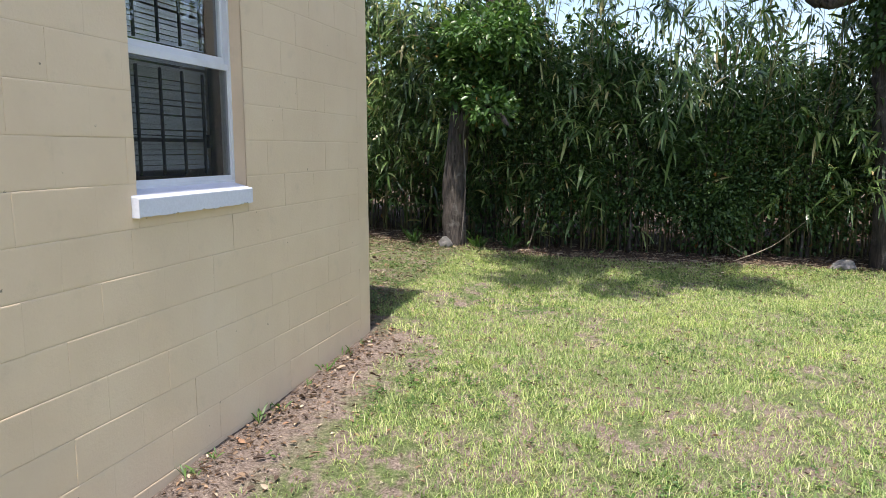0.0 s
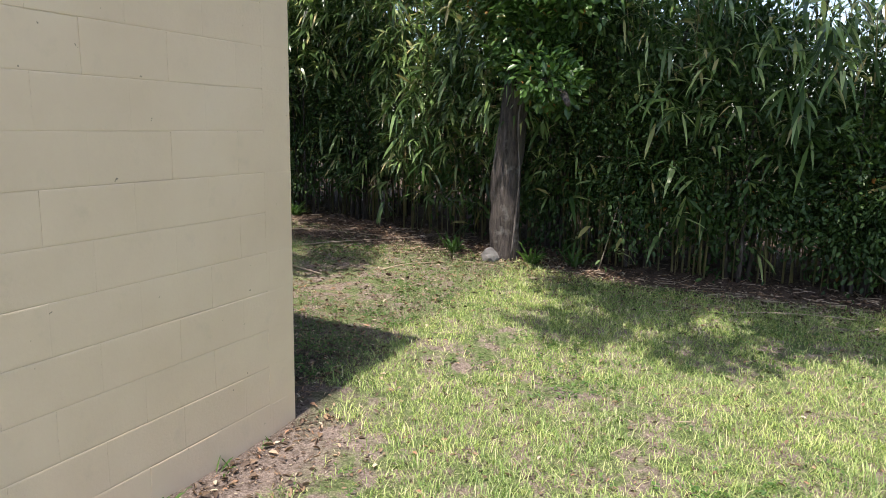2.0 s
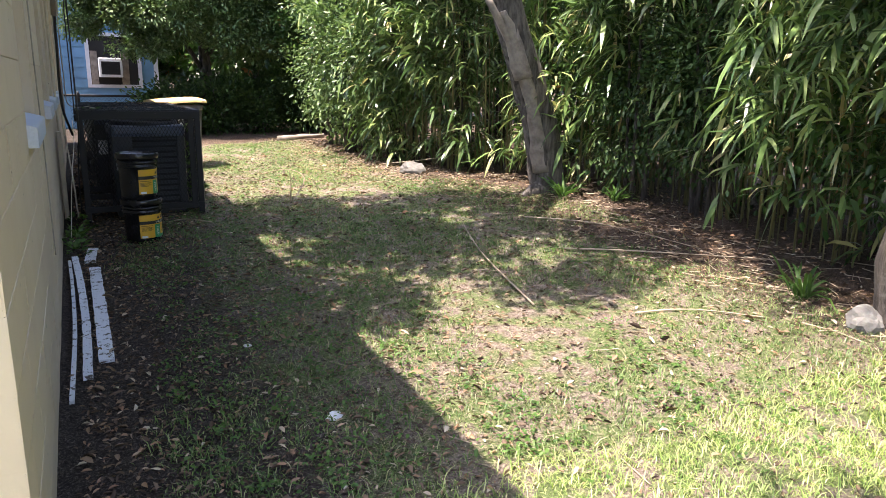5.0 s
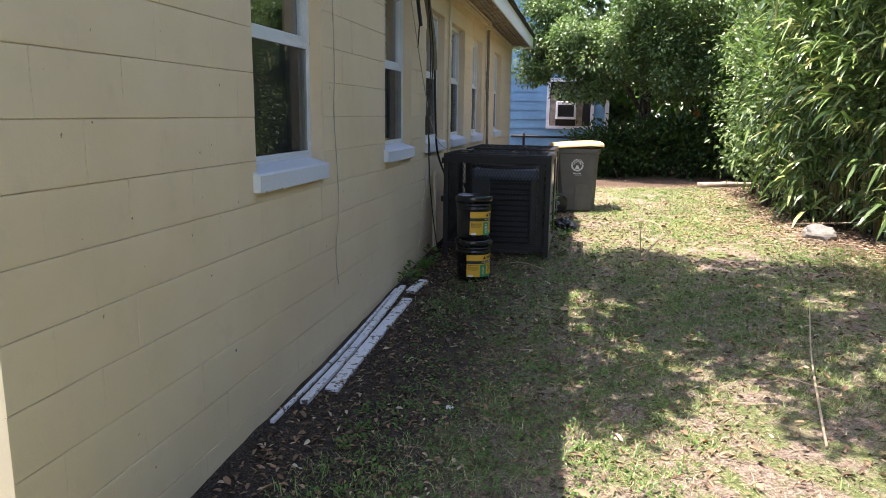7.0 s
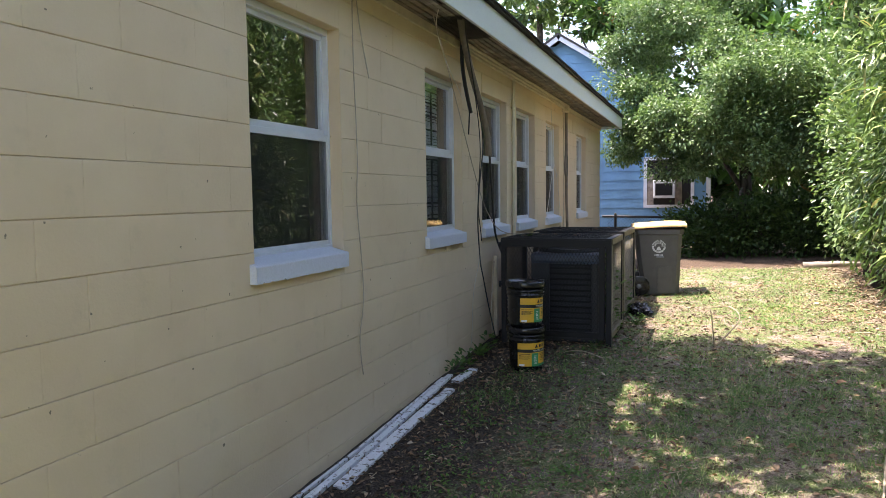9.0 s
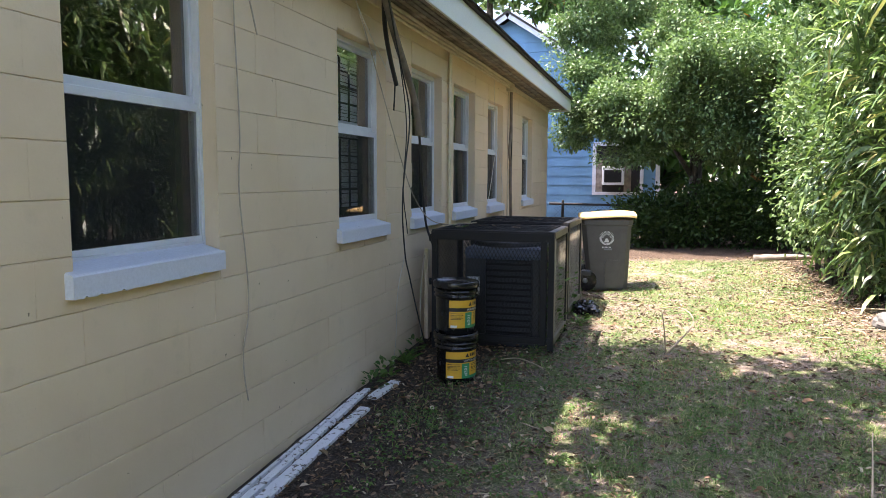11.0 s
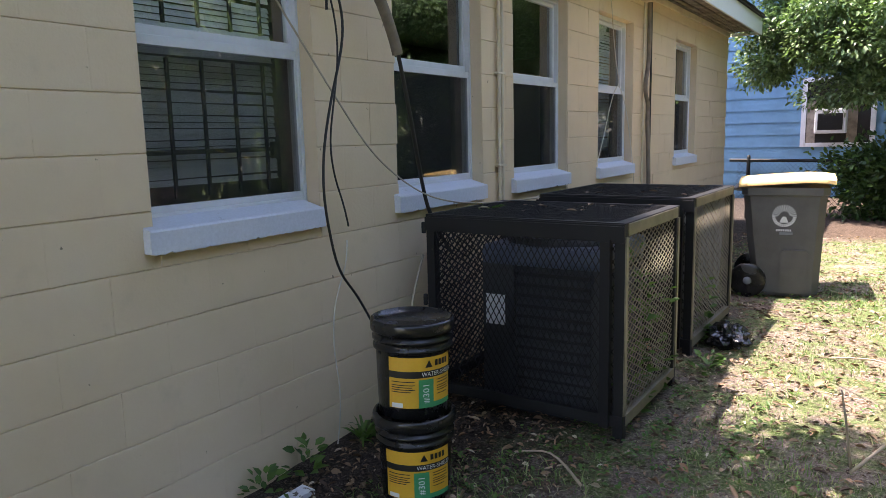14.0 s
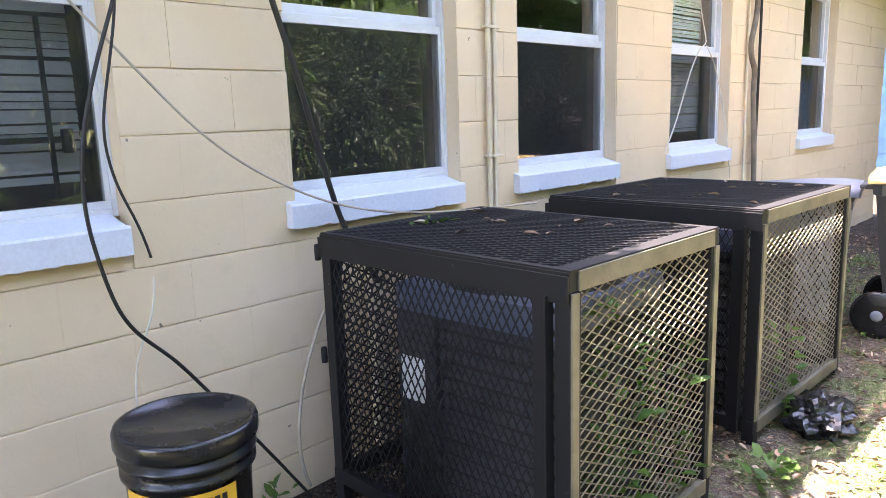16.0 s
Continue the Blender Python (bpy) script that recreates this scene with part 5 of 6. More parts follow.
# the hedge along the east side, clump by clump
edges = [-8.6, -7.2, -5.8, -4.6, -3.5, -2.4, -1.4, -0.5, 0.5, 1.4, 2.3, 3.2, 4.1, 5.1, 6.0, 6.9, 7.8, 8.8, 9.8]
for i, (a, z) in enumerate(zip(edges, edges[1:])):
    bamboo(a, z, int((70 if -4.7 < a < -0.6 else 260 if a > 6.5 else 400) * (z - a)) + 120, int(34 * (z - a)), ("dense bamboo with drooping leaves in deep shade" if z < 2 else "tall bamboo with arching sunlit leaves"), 100 + i)
for i, (x, y, r, h, n) in enumerate(((5.3, -6.4, 0.9, 3.0, 6000), (5.25, -4.4, 0.85, 2.3, 6000), (5.0, -3.0, 0.8, 2.1, 6000), (5.0, -1.6, 0.8, 2.8, 7000), (5.3, -0.4, 0.8, 3.0, 7000), (5.5, 1.2, 0.9, 3.0, 7500), (5.9, 2.6, 0.9, 4.0, 6500),
                                     (5.75, 4.6, 0.8, 3.6, 6500), (5.35, 6.8, 0.9, 4.4, 8000), (5.0, 9.0, 0.9, 4.6, 9000))):
    shrub(x, y, r, h, n, "dense small-leaved evergreen shrub within the hedge", 300 + i, size=0.07)
# leaf colour here holds the shadow at the face of the hedge
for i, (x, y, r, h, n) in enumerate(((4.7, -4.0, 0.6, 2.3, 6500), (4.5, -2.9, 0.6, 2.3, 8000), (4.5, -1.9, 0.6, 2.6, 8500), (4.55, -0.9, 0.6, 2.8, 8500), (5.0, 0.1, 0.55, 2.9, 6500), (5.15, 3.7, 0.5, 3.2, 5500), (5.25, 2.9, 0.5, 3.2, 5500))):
    shrub(x, y, r, h, n, "evergreen shrub at the hedge face, leaf colour darkened for shade", 380 + i, LEAF_SHADED, 0.06)
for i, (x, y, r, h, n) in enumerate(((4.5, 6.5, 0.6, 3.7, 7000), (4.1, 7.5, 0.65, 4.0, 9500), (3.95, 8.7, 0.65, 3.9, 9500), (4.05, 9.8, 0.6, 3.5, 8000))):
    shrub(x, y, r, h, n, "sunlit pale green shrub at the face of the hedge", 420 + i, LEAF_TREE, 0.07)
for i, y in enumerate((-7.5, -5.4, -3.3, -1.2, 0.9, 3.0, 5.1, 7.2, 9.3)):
    shrub(7.0 + 0.2 * (i % 2), y, 1.25, 3.4 + 0.5 * (y > 2), 2300, "leafy shrub at the back of the hedge, leaf colour darkened for shade", 340 + i, LEAF_SHADED, 0.15)

# trees
tree("leaning_tree", on_ground(4.62, 4.5), [on_ground(4.66, 4.5, -0.1), (4.58, 4.5, 0.75), (4.39, 4.5, 1.35), (4.09, 4.5, 2.1), (3.75, 4.48, 3.0), (3.3, 4.4, 4.4), (2.8, 4.2, 5.6)], 0.20, 0.11,
     [[(3.75, 4.48, 3.0), (4.5, 5.3, 4.3), (5.0, 6.0, 5.6)], [(3.3, 4.4, 4.4), (2.5, 3.6, 4.6), (1.4, 3.0, 4.6), (0.3, 2.9, 4.55)], [(3.2, 4.35, 4.7), (2.4, 4.4, 4.8), (1.3, 4.3, 4.7), (0.4, 4.1, 4.6)]],
     [(0.3, 2.85, 4.5, 0.7, 14), (0.2, 2.1, 4.5, 0.42, 10), (1.25, 2.9, 4.5, 0.7, 15), (1.0, 3.55, 4.55, 0.5, 14), (2.1, 3.2, 4.6, 0.7, 14), (0.35, 4.1, 4.5, 0.7, 26), (-0.1, 4.85, 4.5, 0.45, 8), (0.8, 4.9, 4.5, 0.45, 8), (1.35, 4.2, 4.6, 0.75, 17), (2.3, 4.3, 4.8, 0.7, 13), (2.6, 2.2, 4.9, 0.5, 8), (4.9, 5.8, 6.3, 0.7, 5), (3.1, 2.6, 6.0, 0.8, 20), (1.45, 1.75, 5.0, 0.42, 10), (2.2, 2.35, 5.1, 0.42, 11)], 120,
     "leaning grey tree with a broken hollow side stem", BARK_A, LEAF_TREE, 11,
     extra=(("broken_stem", [(4.52, 4.44, 0.55), (4.42, 4.42, 1.0), (4.27, 4.40, 1.42), (4.04, 4.38, 1.83), (3.73, 4.35, 2.24)], 0.105, 0.03, DEADWOOD, "split bare dead stem"),
            ("splinter", [(4.20, 4.39, 1.5), (4.08, 4.38, 1.8), (3.97, 4.37, 2.03), (3.93, 4.37, 2.12)], 0.09, 0.035, DEADWOOD, "pale torn wood"),
            ("splinter", [(4.22, 4.36, 1.5), (4.14, 4.36, 1.80), (4.08, 4.36, 2.04)], 0.07, 0.012, DEADWOOD, "pale torn wood"),
            ("root_flare", [(4.75, 4.45, 0.30), (4.45, 4.42, 0.36), (4.24, 4.36, 0.29)], 0.12, 0.03, BARK_A, "spreading root")))
tree("oak_tree", on_ground(4.18, 0.41), [on_ground(4.2, 0.42, -0.1), (4.18, 0.41, 0.7), (4.18, 0.39, 1.3), (4.2, 0.28, 2.2), (4.25, 0.0, 3.0), (4.28, -0.16, 3.6), (3.9, -0.4, 5.0), (3.4, -0.6, 6.2)], 0.168, 0.10,
     [[(4.2, 0.25, 2.25), (3.85, -0.1, 1.98), (3.5, -0.35, 1.86), (3.1, -0.52, 1.74)], [(4.3, -0.16, 3.6), (3.6, 0.9, 4.6), (2.9, 1.6, 5.6)], [(4.0, -0.3, 4.6), (3.3, -1.6, 5.2), (2.7, -2.4, 5.8)], [(4.2, -0.2, 4.0), (5.0, -0.8, 4.9), (5.8, -1.0, 5.6)], [(3.4, -0.6, 6.0), (2.4, -1.4, 5.9), (1.3, -1.8, 5.8), (0.5, -1.6, 5.7)]],
     [(2.7, 0.9, 5.9, 0.8, 12), (2.4, -1.5, 5.9, 0.95, 32), (2.9, -2.3, 6.0, 0.9, 30), (3.8, -1.7, 6.6, 1.0, 24), (5.0, -0.9, 5.4, 1.0, 18), (1.3, -1.4, 5.4, 0.5, 9), (4.1, 0.15, 2.35, 0.4, 12), (3.6, -0.25, 1.98, 0.28, 5), (3.95, -0.2, 2.9, 0.6, 24), (4.25, 0.5, 2.9, 0.45, 10), (3.0, -3.5, 5.6, 0.8, 18), (0.45, -1.0, 5.6, 0.40, 9), (0.3, -2.0, 5.6, 0.35, 8), (1.2, -1.4, 5.7, 0.55, 16), (1.15, -2.5, 5.7, 0.55, 16), (1.5, -0.75, 5.7, 0.35, 8), (0.9, -3.2, 5.7, 0.45, 10), (1.9, -2.0, 5.8, 0.6, 16), (1.9, -2.9, 5.8, 0.5, 12)], 120,
     "slightly leaning oak with dark scaly bark", BARK_B, LEAF_BROAD, 12,
     extra=(("vine", [(4.02, 0.28, 0.15), (4.04, 0.22, 1.0), (4.06, 0.25, 1.7), (4.06, 0.08, 2.4), (4.08, -0.06, 3.1)], 0.011, 0.007, BARK_A, "pale climbing vine stem"),))
tree("oak_tree", on_ground(4.15, -4.9), [on_ground(4.15, -4.94, -0.1), (4.15, -4.88, 1.0), (4.1, -4.78, 2.2), (4.05, -4.68, 3.4), (3.7, -4.6, 5.0), (3.3, -4.4, 6.2)], 0.25, 0.17,
     [[(4.0, -4.65, 3.4), (4.0, -4.0, 3.1), (4.1, -3.75, 3.35), (4.2, -3.7, 3.9)], [(3.7, -4.5, 5.0), (2.9, -3.8, 5.5), (2.3, -3.4, 5.9)], [(3.5, -4.5, 5.6), (2.6, -5.4, 5.9), (2.0, -5.8, 6.1)]],
     [(2.6, -3.7, 6.1, 0.9, 28), (2.4, -5.4, 6.1, 1.0, 30), (3.5, -4.6, 6.4, 1.0, 24), (4.0, -4.9, 4.0, 0.7, 14), (3.95, -4.75, 2.6, 0.35, 10), (3.9, -4.6, 3.2, 0.35, 10)], 120,
     "dark shaded oak trunk standing at the hedge", BARK_B, LEAF_SHADED, 13)

# evergreen trees at the back of the yard, some beyond the fence
tree("evergreen_tree", on_ground(2.6, 13.6), [on_ground(2.6, 13.6, -0.1), (2.6, 13.6, 1.5), (2.5, 13.6, 3.4)], 0.16, 0.07, [[(2.55, 13.6, 1.6), (1.9, 13.2, 2.6)], [(2.6, 13.6, 1.8), (3.3, 13.4, 2.9)]],
     [(2.05, 12.5, 2.95, 1.1, 64), (2.9, 12.6, 2.7, 1.1, 64), (1.45, 12.7, 2.25, 0.75, 34), (2.7, 13.0, 3.8, 0.9, 40), (3.4, 12.3, 2.2, 0.8, 30), (2.2, 13.3, 4.2, 0.75, 26), (1.5, 14.2, 5.2, 1.2, 34), (2.9, 14.2, 6.0, 1.5, 44), (0.75, 14.4, 4.5, 0.7, 14), (1.15, 12.6, 2.8, 0.65, 26), (0.9, 13.6, 5.0, 0.8, 20), (0.55, 13.3, 3.6, 0.5, 16), (0.42, 12.98, 2.35, 0.28, 10), (0.5, 13.05, 2.85, 0.36, 12), (0.75, 13.25, 2.9, 0.45, 14), (0.45, 13.6, 4.4, 0.55, 16), (0.95, 13.3, 3.3, 0.6, 18), (2.4, 11.95, 3.5, 0.6, 18), (3.3, 11.9, 3.4, 0.7, 20), (4.1, 11.7, 3.6, 0.6, 16)], 210,
     "dense sunlit evergreen tree overhanging the back fence", BARK_B, LEAF_TREE, 21, 0.066)
tree("evergreen_tree", on_ground(4.6, 13.2), [on_ground(4.6, 13.2, -0.1), (4.6, 13.2, 2.0), (4.5, 13.2, 4.4)], 0.15, 0.07, [[(4.55, 13.2, 2.2), (4.0, 12.8, 3.4)]],
     [(4.3, 12.2, 2.4, 0.9, 42), (4.6, 12.2, 3.4, 1.2, 50), (5.4, 12.2, 2.6, 1.2, 40), (4.4, 12.8, 5.0, 1.2, 36), (5.2, 11.6, 1.2, 0.9, 24)], 190,
     "dark leafy tree at the end of the yard", BARK_B, LEAF_BROAD, 22, 0.085)
for i, (x, y, z, r, k) in enumerate(((-1.4, 24.5, 8.5, 2.6, 70), (-4.2, 26.0, 8.8, 2.8, 60), (2.2, 21.5, 6.6, 2.6, 110), (6.4, 19.0, 6.0, 3.0, 80), (4.2, 17.0, 4.4, 2.2, 70), (9.5, 15.5, 5.0, 3.0, 60), (10.5, 8.0, 3.4, 2.6, 50), (11.0, 2.0, 1.5, 1.3, 30), (11.5, -4.5, 1.4, 1.3, 30))):
    tree("background_tree", (x, y, 0.3), [(x, y, 0.0), (x + 0.1, y, z * 0.5), (x, y, z)], 0.22, 0.10, [[(x, y, z * 0.6), (x - 1.0, y - 0.5, z * 0.85)], [(x, y, z * 0.7), (x + 1.1, y - 0.3, z * 0.95)]],
         [(x, y, z, r, k), (x - r * 0.6, y - 0.5, z * 0.62, r * 0.8, k // 2), (x + r * 0.6, y - 0.4, z * 0.6, r * 0.8, k // 2), (x, y - 0.4, z * 0.3, r * 0.8, k // 2)], 34,
         "tall leafy tree standing beyond the yard", BARK_B, (LEAF_BROAD, LEAF_TREE)[i % 2], 40 + i, 0.30)

# these shrubs put the shade under the evergreen tree into leaf colour
for i, (x, y, h) in enumerate(((1.9, 13.1, 0.9), (2.7, 13.0, 1.0), (3.5, 12.9, 1.1), (4.3, 12.5, 1.3), (5.0, 11.9, 1.8))):
    shrub(x, y, 0.6, h, 4200, "low shrub along the back fence, leaf colour darkened for shade", 400 + i, LEAF_SHADED, 0.085)

# a pale fallen log and dry branches
v, f = limb([on_ground(3.3, 10.75, 0.04), on_ground(3.7, 10.7, 0.06), on_ground(4.15, 10.8, 0.05)], 0.048, 0.034, 10, 0.16, 3)
tagged(new("fallen_log", mesh_of("fallen_log", v, f, DEADWOOD, True)), "pale fallen log at the back of the lawn", "log")
STICKS = (((4.1, -3.35, 0.05), (4.25, -3.0, 0.25), (4.4, -2.7, 0.55)), ((3.9, -3.15, 0.03), (4.1, -3.6, 0.2), (4.3, -4.0, 0.5)), ((4.15, -0.62, 0.02), (4.2, -0.75, 0.6), (4.25, -0.85, 1.2)), ((4.1, -0.55, 1.15), (4.3, -0.9, 1.12), (4.5, -1.4, 1.0)),
          ((3.4, 2.5, 0.02), (3.8, 2.2, 0.03), (4.6, 1.5, 0.02)), ((3.7, 3.5, 0.02), (4.1, 2.9, 0.04), (4.3, 2.0, 0.02)), ((2.53, 1.61, 0.02), (2.72, 2.5, 0.03), (2.84, 3.0, 0.08), (2.9, 3.25, 0.16)), ((2.0, 5.1, 0.01), (1.98, 5.0, 0.22), (1.96, 4.98, 0.35)),
          ((2.0, 5.05, 0.01), (2.2, 5.3, 0.2), (2.1, 5.7, 0.25), (1.8, 6.1, 0.12)), ((3.7, 6.9, 0.03), (4.2, 6.4, 0.12), (4.6, 6.0, 0.25)), ((1.15, 4.55, 0.01), (0.95, 4.72, 0.02), (0.8, 4.68, 0.015)), ((3.0, 1.25, 0.01), (3.3, 1.1, 0.02), (3.6, 0.8, 0.01)),
          ((4.9, 10.2, 0.0), (4.0, 10.25, 1.2), (3.85, 10.3, 2.6)), ((-1.2, -0.35, 0.01), (-1.05, -0.3, 0.02), (-0.92, -0.28, 0.01)), ((3.2, -1.9, 0.01), (3.4, -2.4, 0.02), (3.5, -2.9, 0.01)))
for i, L in enumerate(STICKS):
    v, f = limb([on_ground(x, y, z) for x, y, z in L], 0.0065, 0.003, 6, 0.15, i)
    tagged(new("dry_branch", mesh_of("dry_branch", v, f, TWIG, True)), "thin pale dry branch lying by the lawn", "branch", "dry branches")


def blades(n, seed, ylo, yhi):
    """Grass blades in tufts, thin where the soil is bare."""
    rng = np.random.default_rng(seed)
    m = n // 6
    x, y = 4.6 - 10.4 * rng.beta(1.0, 1.35, m), rng.uniform(ylo, yhi, m)
    patchy = np.sin(1.9 * x + 0.7 * np.sin(2.3 * y)) * np.sin(1.6 * y + 0.9 * np.sin(1.7 * x + 1)) + 0.5 * np.sin(5.1 * x + 3.3 * y) * np.sin(4.4 * y - 2.7 * x) + 0.35 * rng.normal(0, 1, m)
    south = y < -0.6
    thr = np.where(south, -1.0, np.where(x < 2.0, -0.2, -0.22))
    edge = np.where(y > -0.1, 0.45 - 0.15 * np.sin(2.2 * y), -20)
    ok = (patchy > thr) & (x > edge) & ~((x < 0.1) & (y > -0.35)) & (x < front(y) - 0.45 - 0.3 * rng.random(m))
    ok &= ~((np.abs(x - 0.8) < 0.6) & (y > 4.6) & (y < 8.3) & (rng.random(m) < 0.85))
    ok &= ~((x < 2.0 - 0.25 * np.sin(1.7 * y)) & (y > 3.6) & (rng.random(m) < 0.5))
    ok &= ~((x < 0.05) & (y > -0.62 + 0.12 * np.sin(3.1 * x)) & (rng.random(m) < 0.8))
    x, y = x[ok], y[ok]
    k = 6
    X, Y = np.repeat(x, k) + rng.normal(0, 0.034, len(x) * k), np.repeat(y, k) + rng.normal(0, 0.034, len(x) * k)
    tall = np.repeat((rng.gamma(3.0, 0.011, len(x)) + 0.014) * (1.0 if ylo < 0 else 0.72), k)
    L = np.clip(tall * rng.uniform(0.6, 1.3, len(X)), 0.015, 0.09)
    a = rng.uniform(0, 2 * np.pi, len(X))
    tilt = rng.uniform(0.25, 1.1, len(X))
    D = np.stack([np.cos(a) * tilt, np.sin(a) * tilt, np.ones(len(X))], 1)
    D = unit(D)
    S = np.stack([-np.sin(a), np.cos(a), np.zeros(len(X))], 1) * (rng.uniform(0.0011, 0.0026, len(X)))[:, None]
    P = np.stack([X, Y, ground_z(X, Y) - 0.004], 1)
    M = P + D * (L * 0.55)[:, None]
    T = P + D * (L * 0.9)[:, None] + np.stack([np.cos(a), np.sin(a), -0.45 * np.ones(len(X))], 1) * (L * 0.3)[:, None]
    V = np.stack([P - S, P + S, M + S * 0.8, M - S * 0.8, T], 1).reshape(-1, 3)
    base = np.array([0, 1, 2, 3, 3, 2, 4])
    loops = (base[None, :] + 5 * np.arange(len(X))[:, None]).ravel()
    return V, loops, len(X)


def weeds(n, seed):
    """Low broad-leaved weeds scattered in the lawn."""
    rng = np.random.default_rng(seed)
    m = n // 9
    x, y = rng.uniform(-5.5, 3.9, m), rng.uniform(-5.5, 10.5, m)
    pt = np.sin(2.7 * x + 1.1) * np.sin(2.1 * y + 0.5) + 0.3 * rng.normal(0, 1, m)
    ok = (pt > np.where((x < 1.9) & (y > 0.2) & (y < 4.6), -0.8, 0.35)) & ~((x < 0.42) & (y > -0.35)) & (x < front(y) - 0.5)
    x, y = x[ok], y[ok]
    k = 9
    X, Y = np.repeat(x, k) + rng.normal(0, 0.03, len(x) * k), np.repeat(y, k) + rng.normal(0, 0.03, len(x) * k)
    P = np.stack([X, Y, ground_z(X, Y) + rng.uniform(0.004, 0.03, len(X))], 1)
    a = rng.uniform(0, 6.28, len(X))
    D = np.stack([np.cos(a), np.sin(a), rng.normal(0.25, 0.25, len(X))], 1)
    N = rng.normal(0, 0.25, (len(X), 3)) + np.array([0, 0, 1.0])
    ln = rng.uniform(0.012, 0.030, len(X))
    tagged(new("weeds", leaves_broad("weeds", P, D, N, ln, ln * 0.6, WEED)), "low green clover-like weeds in the lawn", "weeds", kind="stuff")


def litter(n, seed):
    """Dead leaves: thick under the hedge and by the wall, thin on the lawn."""
    rng = np.random.default_rng(seed)
    y = rng.uniform(-8, 11.2, n)
    pick = rng.random(n)
    x = np.where(pick < 0.42, front(y) - 0.5 + rng.normal(0, 0.5, n), np.where(pick < 0.66, 0.08 + rng.exponential(0.7, n), rng.uniform(-5, 4.3, n)))
    ok = ~((x < 0.04) & (y > -0.05)) & ~((pick < 0.66) & (pick >= 0.42) & (y < 0.0))
    x, y = x[ok], y[ok]
    m = len(x)
    P = np.stack([x, y, ground_z(x, y) + rng.uniform(0.003, 0.018, m)], 1)
    a = rng.uniform(0, 6.28, m)
    D = np.stack([np.cos(a), np.sin(a), rng.normal(0, 0.22, m)], 1)
    N = rng.normal(0, 0.4, (m, 3)) + np.array([0, 0, 1.0])
    ln = rng.uniform(0.012, 0.045, m)
    tagged(new("dead_leaves", leaves_broad("dead_leaves", P, D, N, ln, ln * rng.uniform(0.25, 0.5, m), LITTER, 0.45)), "scattered dry brown and tan fallen leaves", "fallen leaves", kind="stuff")


def twigs(n, seed):
    rng = np.random.default_rng(seed)
    y = rng.uniform(-7, 11, n)
    x = np.where(rng.random(n) < 0.88, front(y) - 0.45 + rng.normal(0, 0.4, n), rng.uniform(0.3, 4, n))
    a, L = rng.uniform(0, 6.28, n), rng.uniform(0.04, 0.22, n)
    d = np.stack([np.cos(a), np.sin(a), rng.normal(0, 0.05, n)], 1)
    s = np.stack([-np.sin(a), np.cos(a), np.zeros(n)], 1) * 0.002
    P = np.stack([x, y, ground_z(x, y) + 0.008], 1)
    Q = P + d * L[:, None]
    up = np.array([0, 0, 0.005])
    V = np.stack([P - s, P + s, P + up, Q - s, Q + s, Q + up], 1).reshape(-1, 3)
    base = np.array([0, 3, 5, 2, 1, 2, 5, 4, 0, 1, 4, 3])
    loops = (base[None, :] + 6 * np.arange(n)[:, None]).ravel()
    tagged(new("twigs", big_mesh("twigs", V, loops, np.tile([4, 4, 4], n), TWIG)), "small dry twigs scattered under the hedge", "twigs", kind="stuff")


for ylo, yhi, n, mt, lab in ((-6.5, 0.2, 400000, GRASS, "short green lawn grass with a few straw blades"), (0.2, 10.8, 460000, GRASS_DRY, "thin patchy lawn grass with many dry blades")):
    V, loops, k = blades(n, 5, ylo, yhi)
    tagged(new("grass", big_mesh("grass", V, loops, np.tile([4, 3], k), mt)), lab, "grass", kind="stuff")


def thatch(n, seed):
    """Short dry clippings lying in the lawn: one sliver each."""
    rng = np.random.default_rng(seed)
    x, y = rng.uniform(0.9, 4.0, n), rng.uniform(0.2, 7.5, n) ** 1.0
    y = np.where(rng.random(n) < 0.5, y * 0.5, y)
    a, L = rng.uniform(0, 6.28, n), rng.uniform(0.012, 0.04, n)
    P = np.stack([x, y, ground_z(x, y) + rng.uniform(0.002, 0.012, n)], 1)
    d = np.stack([np.cos(a), np.sin(a), rng.normal(0.05, 0.18, n)], 1) * L[:, None]
    s = np.stack([-np.sin(a), np.cos(a), np.zeros(n)], 1) * 0.0017
    V = np.stack([P - s, P + s, P + d], 1).reshape(-1, 3)
    tagged(new("dry_grass", big_mesh("dry_grass", V, np.arange(3 * n), np.tile([3], n), STRAW)), "short dry straw-coloured grass clippings in the lawn", "dry grass", kind="stuff")


thatch(46000, 12)
weeds(120000, 6)
litter(46000, 8)


def crumbs(n, seed):
    """Small broken leaves and bark crumbs on the bare soil of the yard and along the south wall."""
    rng = np.random.default_rng(seed)
    by_wall = rng.random(n) < 0.12
    x = np.where(by_wall, rng.uniform(-5.0, 0.1, n), 0.12 + 3.9 * rng.beta(1.0, 1.3, n))
    y = np.where(by_wall, -0.04 - rng.exponential(0.22, n), rng.uniform(0.1, 9.0, n))
    P = np.stack([x, y, ground_z(x, y) + rng.uniform(0.002, 0.014, n)], 1)
    a = rng.uniform(0, 6.28, n)
    D = np.stack([np.cos(a), np.sin(a), rng.normal(0, 0.3, n)], 1)
    ln = rng.gamma(3.0, 0.0065, n) + 0.006
    tagged(new("leaf_crumbs", leaves_broad("leaf_crumbs", P, D, rng.normal(0, 0.45, (n, 3)) + np.array([0, 0, 1.0]), ln, ln * rng.uniform(0.2, 0.6, n), LITTER, 0.4)), "broken brown and tan leaf crumbs on bare soil", "leaf litter", kind="stuff")


crumbs(20000, 14)
twigs(1500, 9)


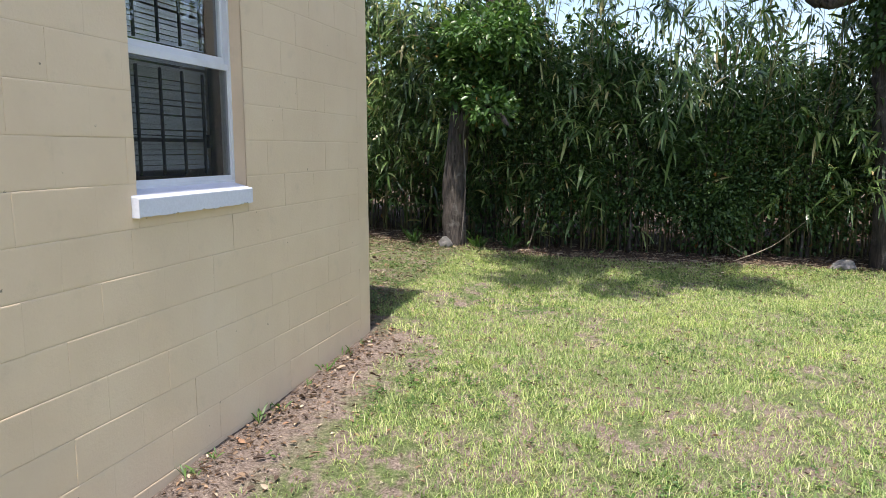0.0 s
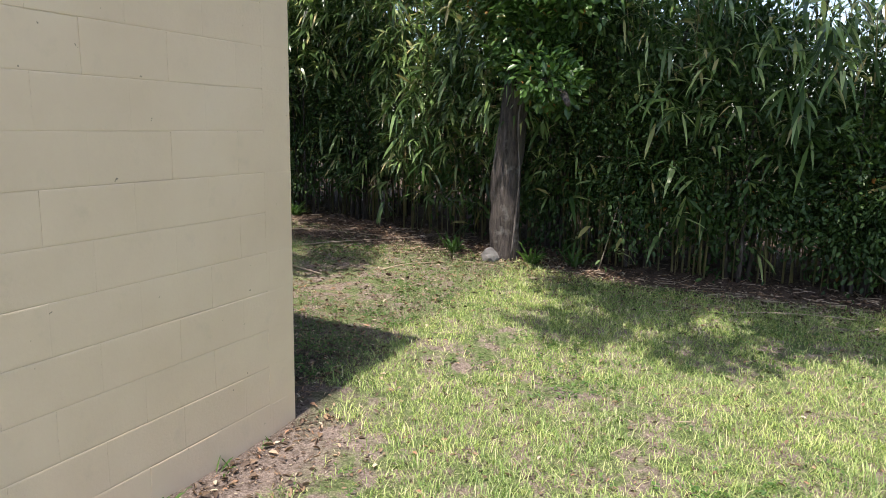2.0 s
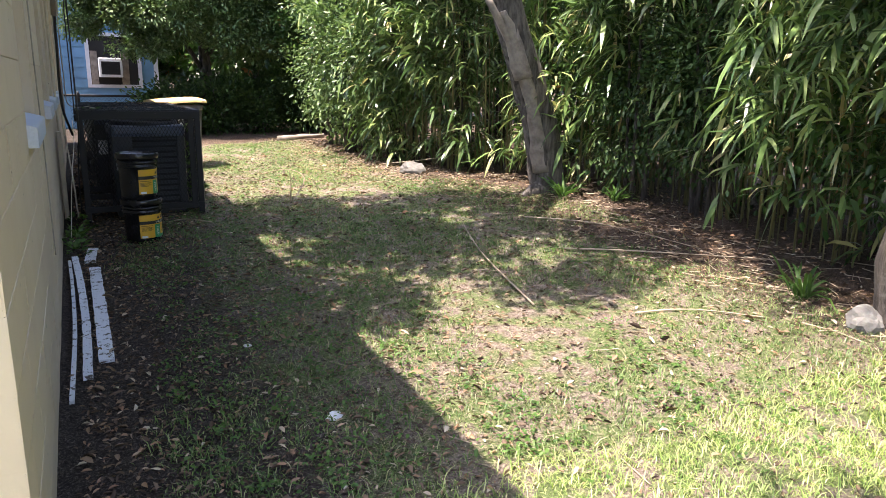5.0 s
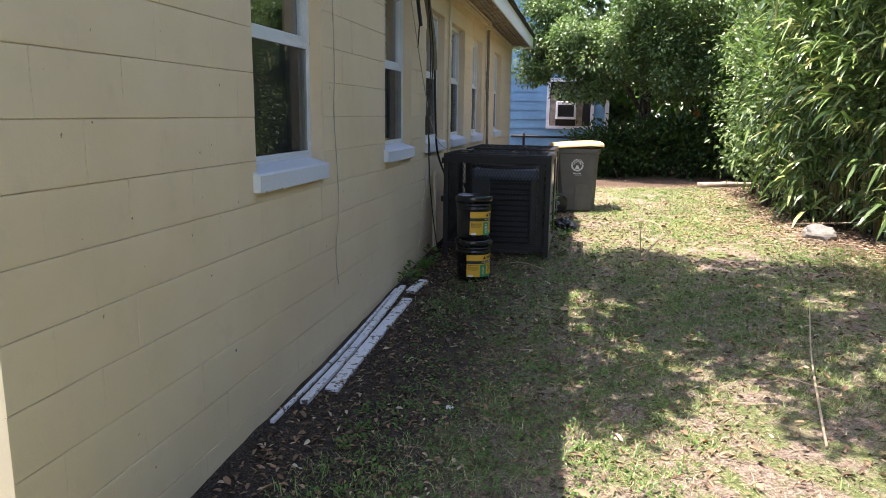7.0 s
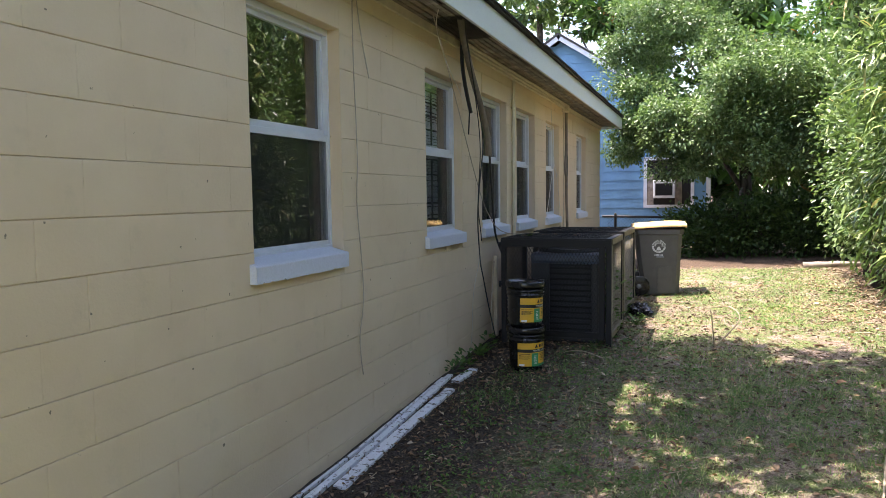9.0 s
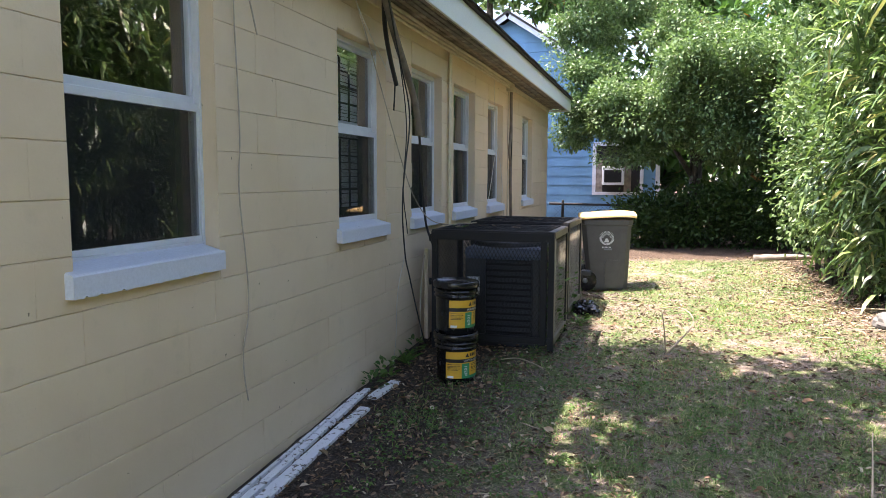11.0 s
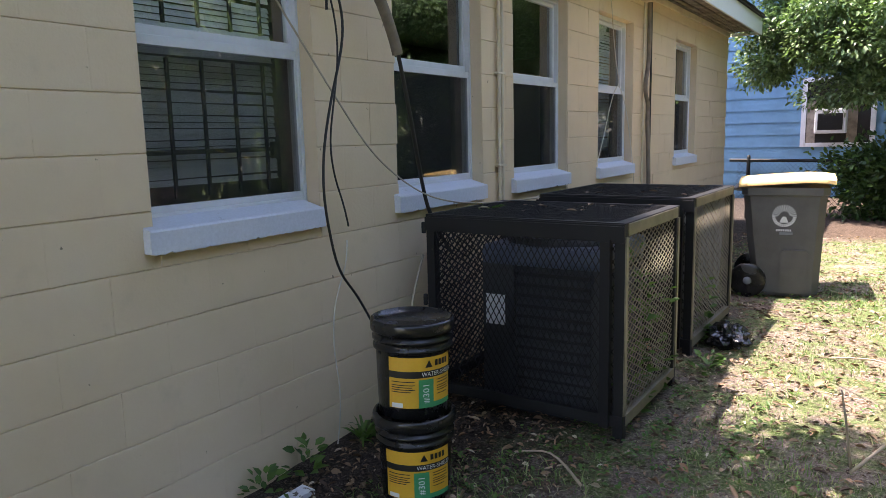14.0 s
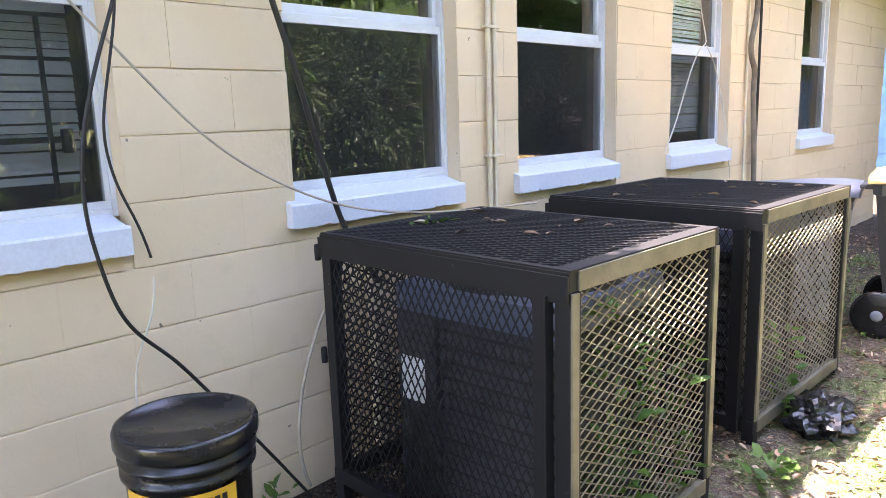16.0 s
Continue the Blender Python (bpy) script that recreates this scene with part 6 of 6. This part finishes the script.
def lid_leaves(n, seed):
    """A few dry leaves fallen on the lids of the two cages."""
    rng = np.random.default_rng(seed)
    first = rng.random(n) < 0.55
    x = rng.uniform(0.25, 1.08, n)
    y = np.where(first, rng.uniform(5.05, 5.7, n), rng.uniform(6.32, 7.15, n))
    z = np.where(first, float(ground_z(0.7, 5.4)) - 0.03 + 0.955, float(ground_z(0.7, 6.7)) - 0.03 + 0.945) + 0.008
    a = rng.uniform(0, 6.28, n)
    P, D = np.stack([x, y, z], 1), np.stack([np.cos(a), np.sin(a), rng.normal(0.05, 0.08, n)], 1)
    ln = rng.uniform(0.025, 0.07, n)
    tagged(new("fallen_leaves", leaves_broad("fallen_leaves", P, D, rng.normal(0, 0.2, (n, 3)) + np.array([0, 0, 1.0]), ln, ln * 0.4, LITTER, 0.3)), "dry leaves lying on the cage lids", "fallen leaves", kind="stuff")


lid_leaves(26, 31)


def tuft(x, y, n, size, label, seed, z=0.0, broad=False):
    rng = np.random.default_rng(seed)
    t = thing("weed_tuft", pose(*on_ground(x, y, z)), label, "weed", "weeds along the wall")
    a = rng.uniform(0, 6.28, n)
    P = rng.normal(0, 0.02, (n, 3)) * np.array([1, 1, 0])
    D = np.stack([np.cos(a) * 0.6 + 0.15, np.sin(a) * 0.6, rng.uniform(0.5, 1.3, n)], 1)
    if broad:
        P = P + np.stack([np.cos(a) * 0.04, np.sin(a) * 0.04, rng.uniform(0.0, size, n)], 1)
        ln = rng.uniform(0.03, 0.07, n)
        part("leaves", leaves_broad("leaves", P, D * np.array([1, 1, 0.3]), rng.normal(0, 0.4, (n, 3)) + np.array([0, 0, 1.0]), ln, ln * 0.6, WEED), t)
    else:
        ln = rng.uniform(0.5, 1.2, n) * size
        part("leaves", leaves_long("leaves", P, D, ln, ln * 0.05 + 0.004, rng.uniform(0.2, 0.7, n), WEED), t)


tuft(0.10, 4.55, 46, 0.20, "spreading green grass tuft at the foot of the wall", 1)
tuft(0.09, 4.20, 26, 0.13, "small dark green weed against the wall", 2, broad=True)
tuft(0.09, 3.95, 22, 0.11, "small dark green weed against the wall", 3, broad=True)
tuft(0.12, 4.78, 20, 0.14, "small dark green weed against the wall", 4, broad=True)
for i in range(14):
    x = -0.3 - 0.32 * i + 0.1 * math.sin(3 * i)
    tuft(x, -0.06, 9, 0.08 + 0.04 * (i % 3), "dry wispy grass at the foot of the end wall", 20 + i)
tuft(1.10, 5.60, 90, 0.62, "leafy green weed growing up through the cage", 40, broad=True)
tuft(1.10, 5.30, 90, 0.78, "leafy green weed growing up inside the cage", 41, broad=True)
tuft(1.12, 6.55, 50, 0.40, "leafy green weed growing up through the cage", 42, broad=True)
tuft(1.28, 6.0, 26, 0.10, "low green weed beside the cage leg", 43, broad=True)
tuft(0.30, 5.40, 20, 0.10, "small vine sprig behind the cage lid", 44, 0.86, True)
for i, (x, y) in enumerate(((4.05, 0.95), (4.0, 0.05), (4.15, -0.35), (4.55, 4.1), (4.9, 3.7))):
    tuft(x, y, 40, 0.38, "young bamboo shoots with drooping leaves at the hedge foot", 60 + i)

# ---- the blocks of the walls ----
wall_blocks(WALL_E, EAST_END, WIN_EAST, (-0.1, 7.0), 0.0060)
wall_blocks(WALL_S, SOUTH_END - 0.0, WIN_SOUTH, (SOUTH_END - 4.4, SOUTH_END), 0.0020)
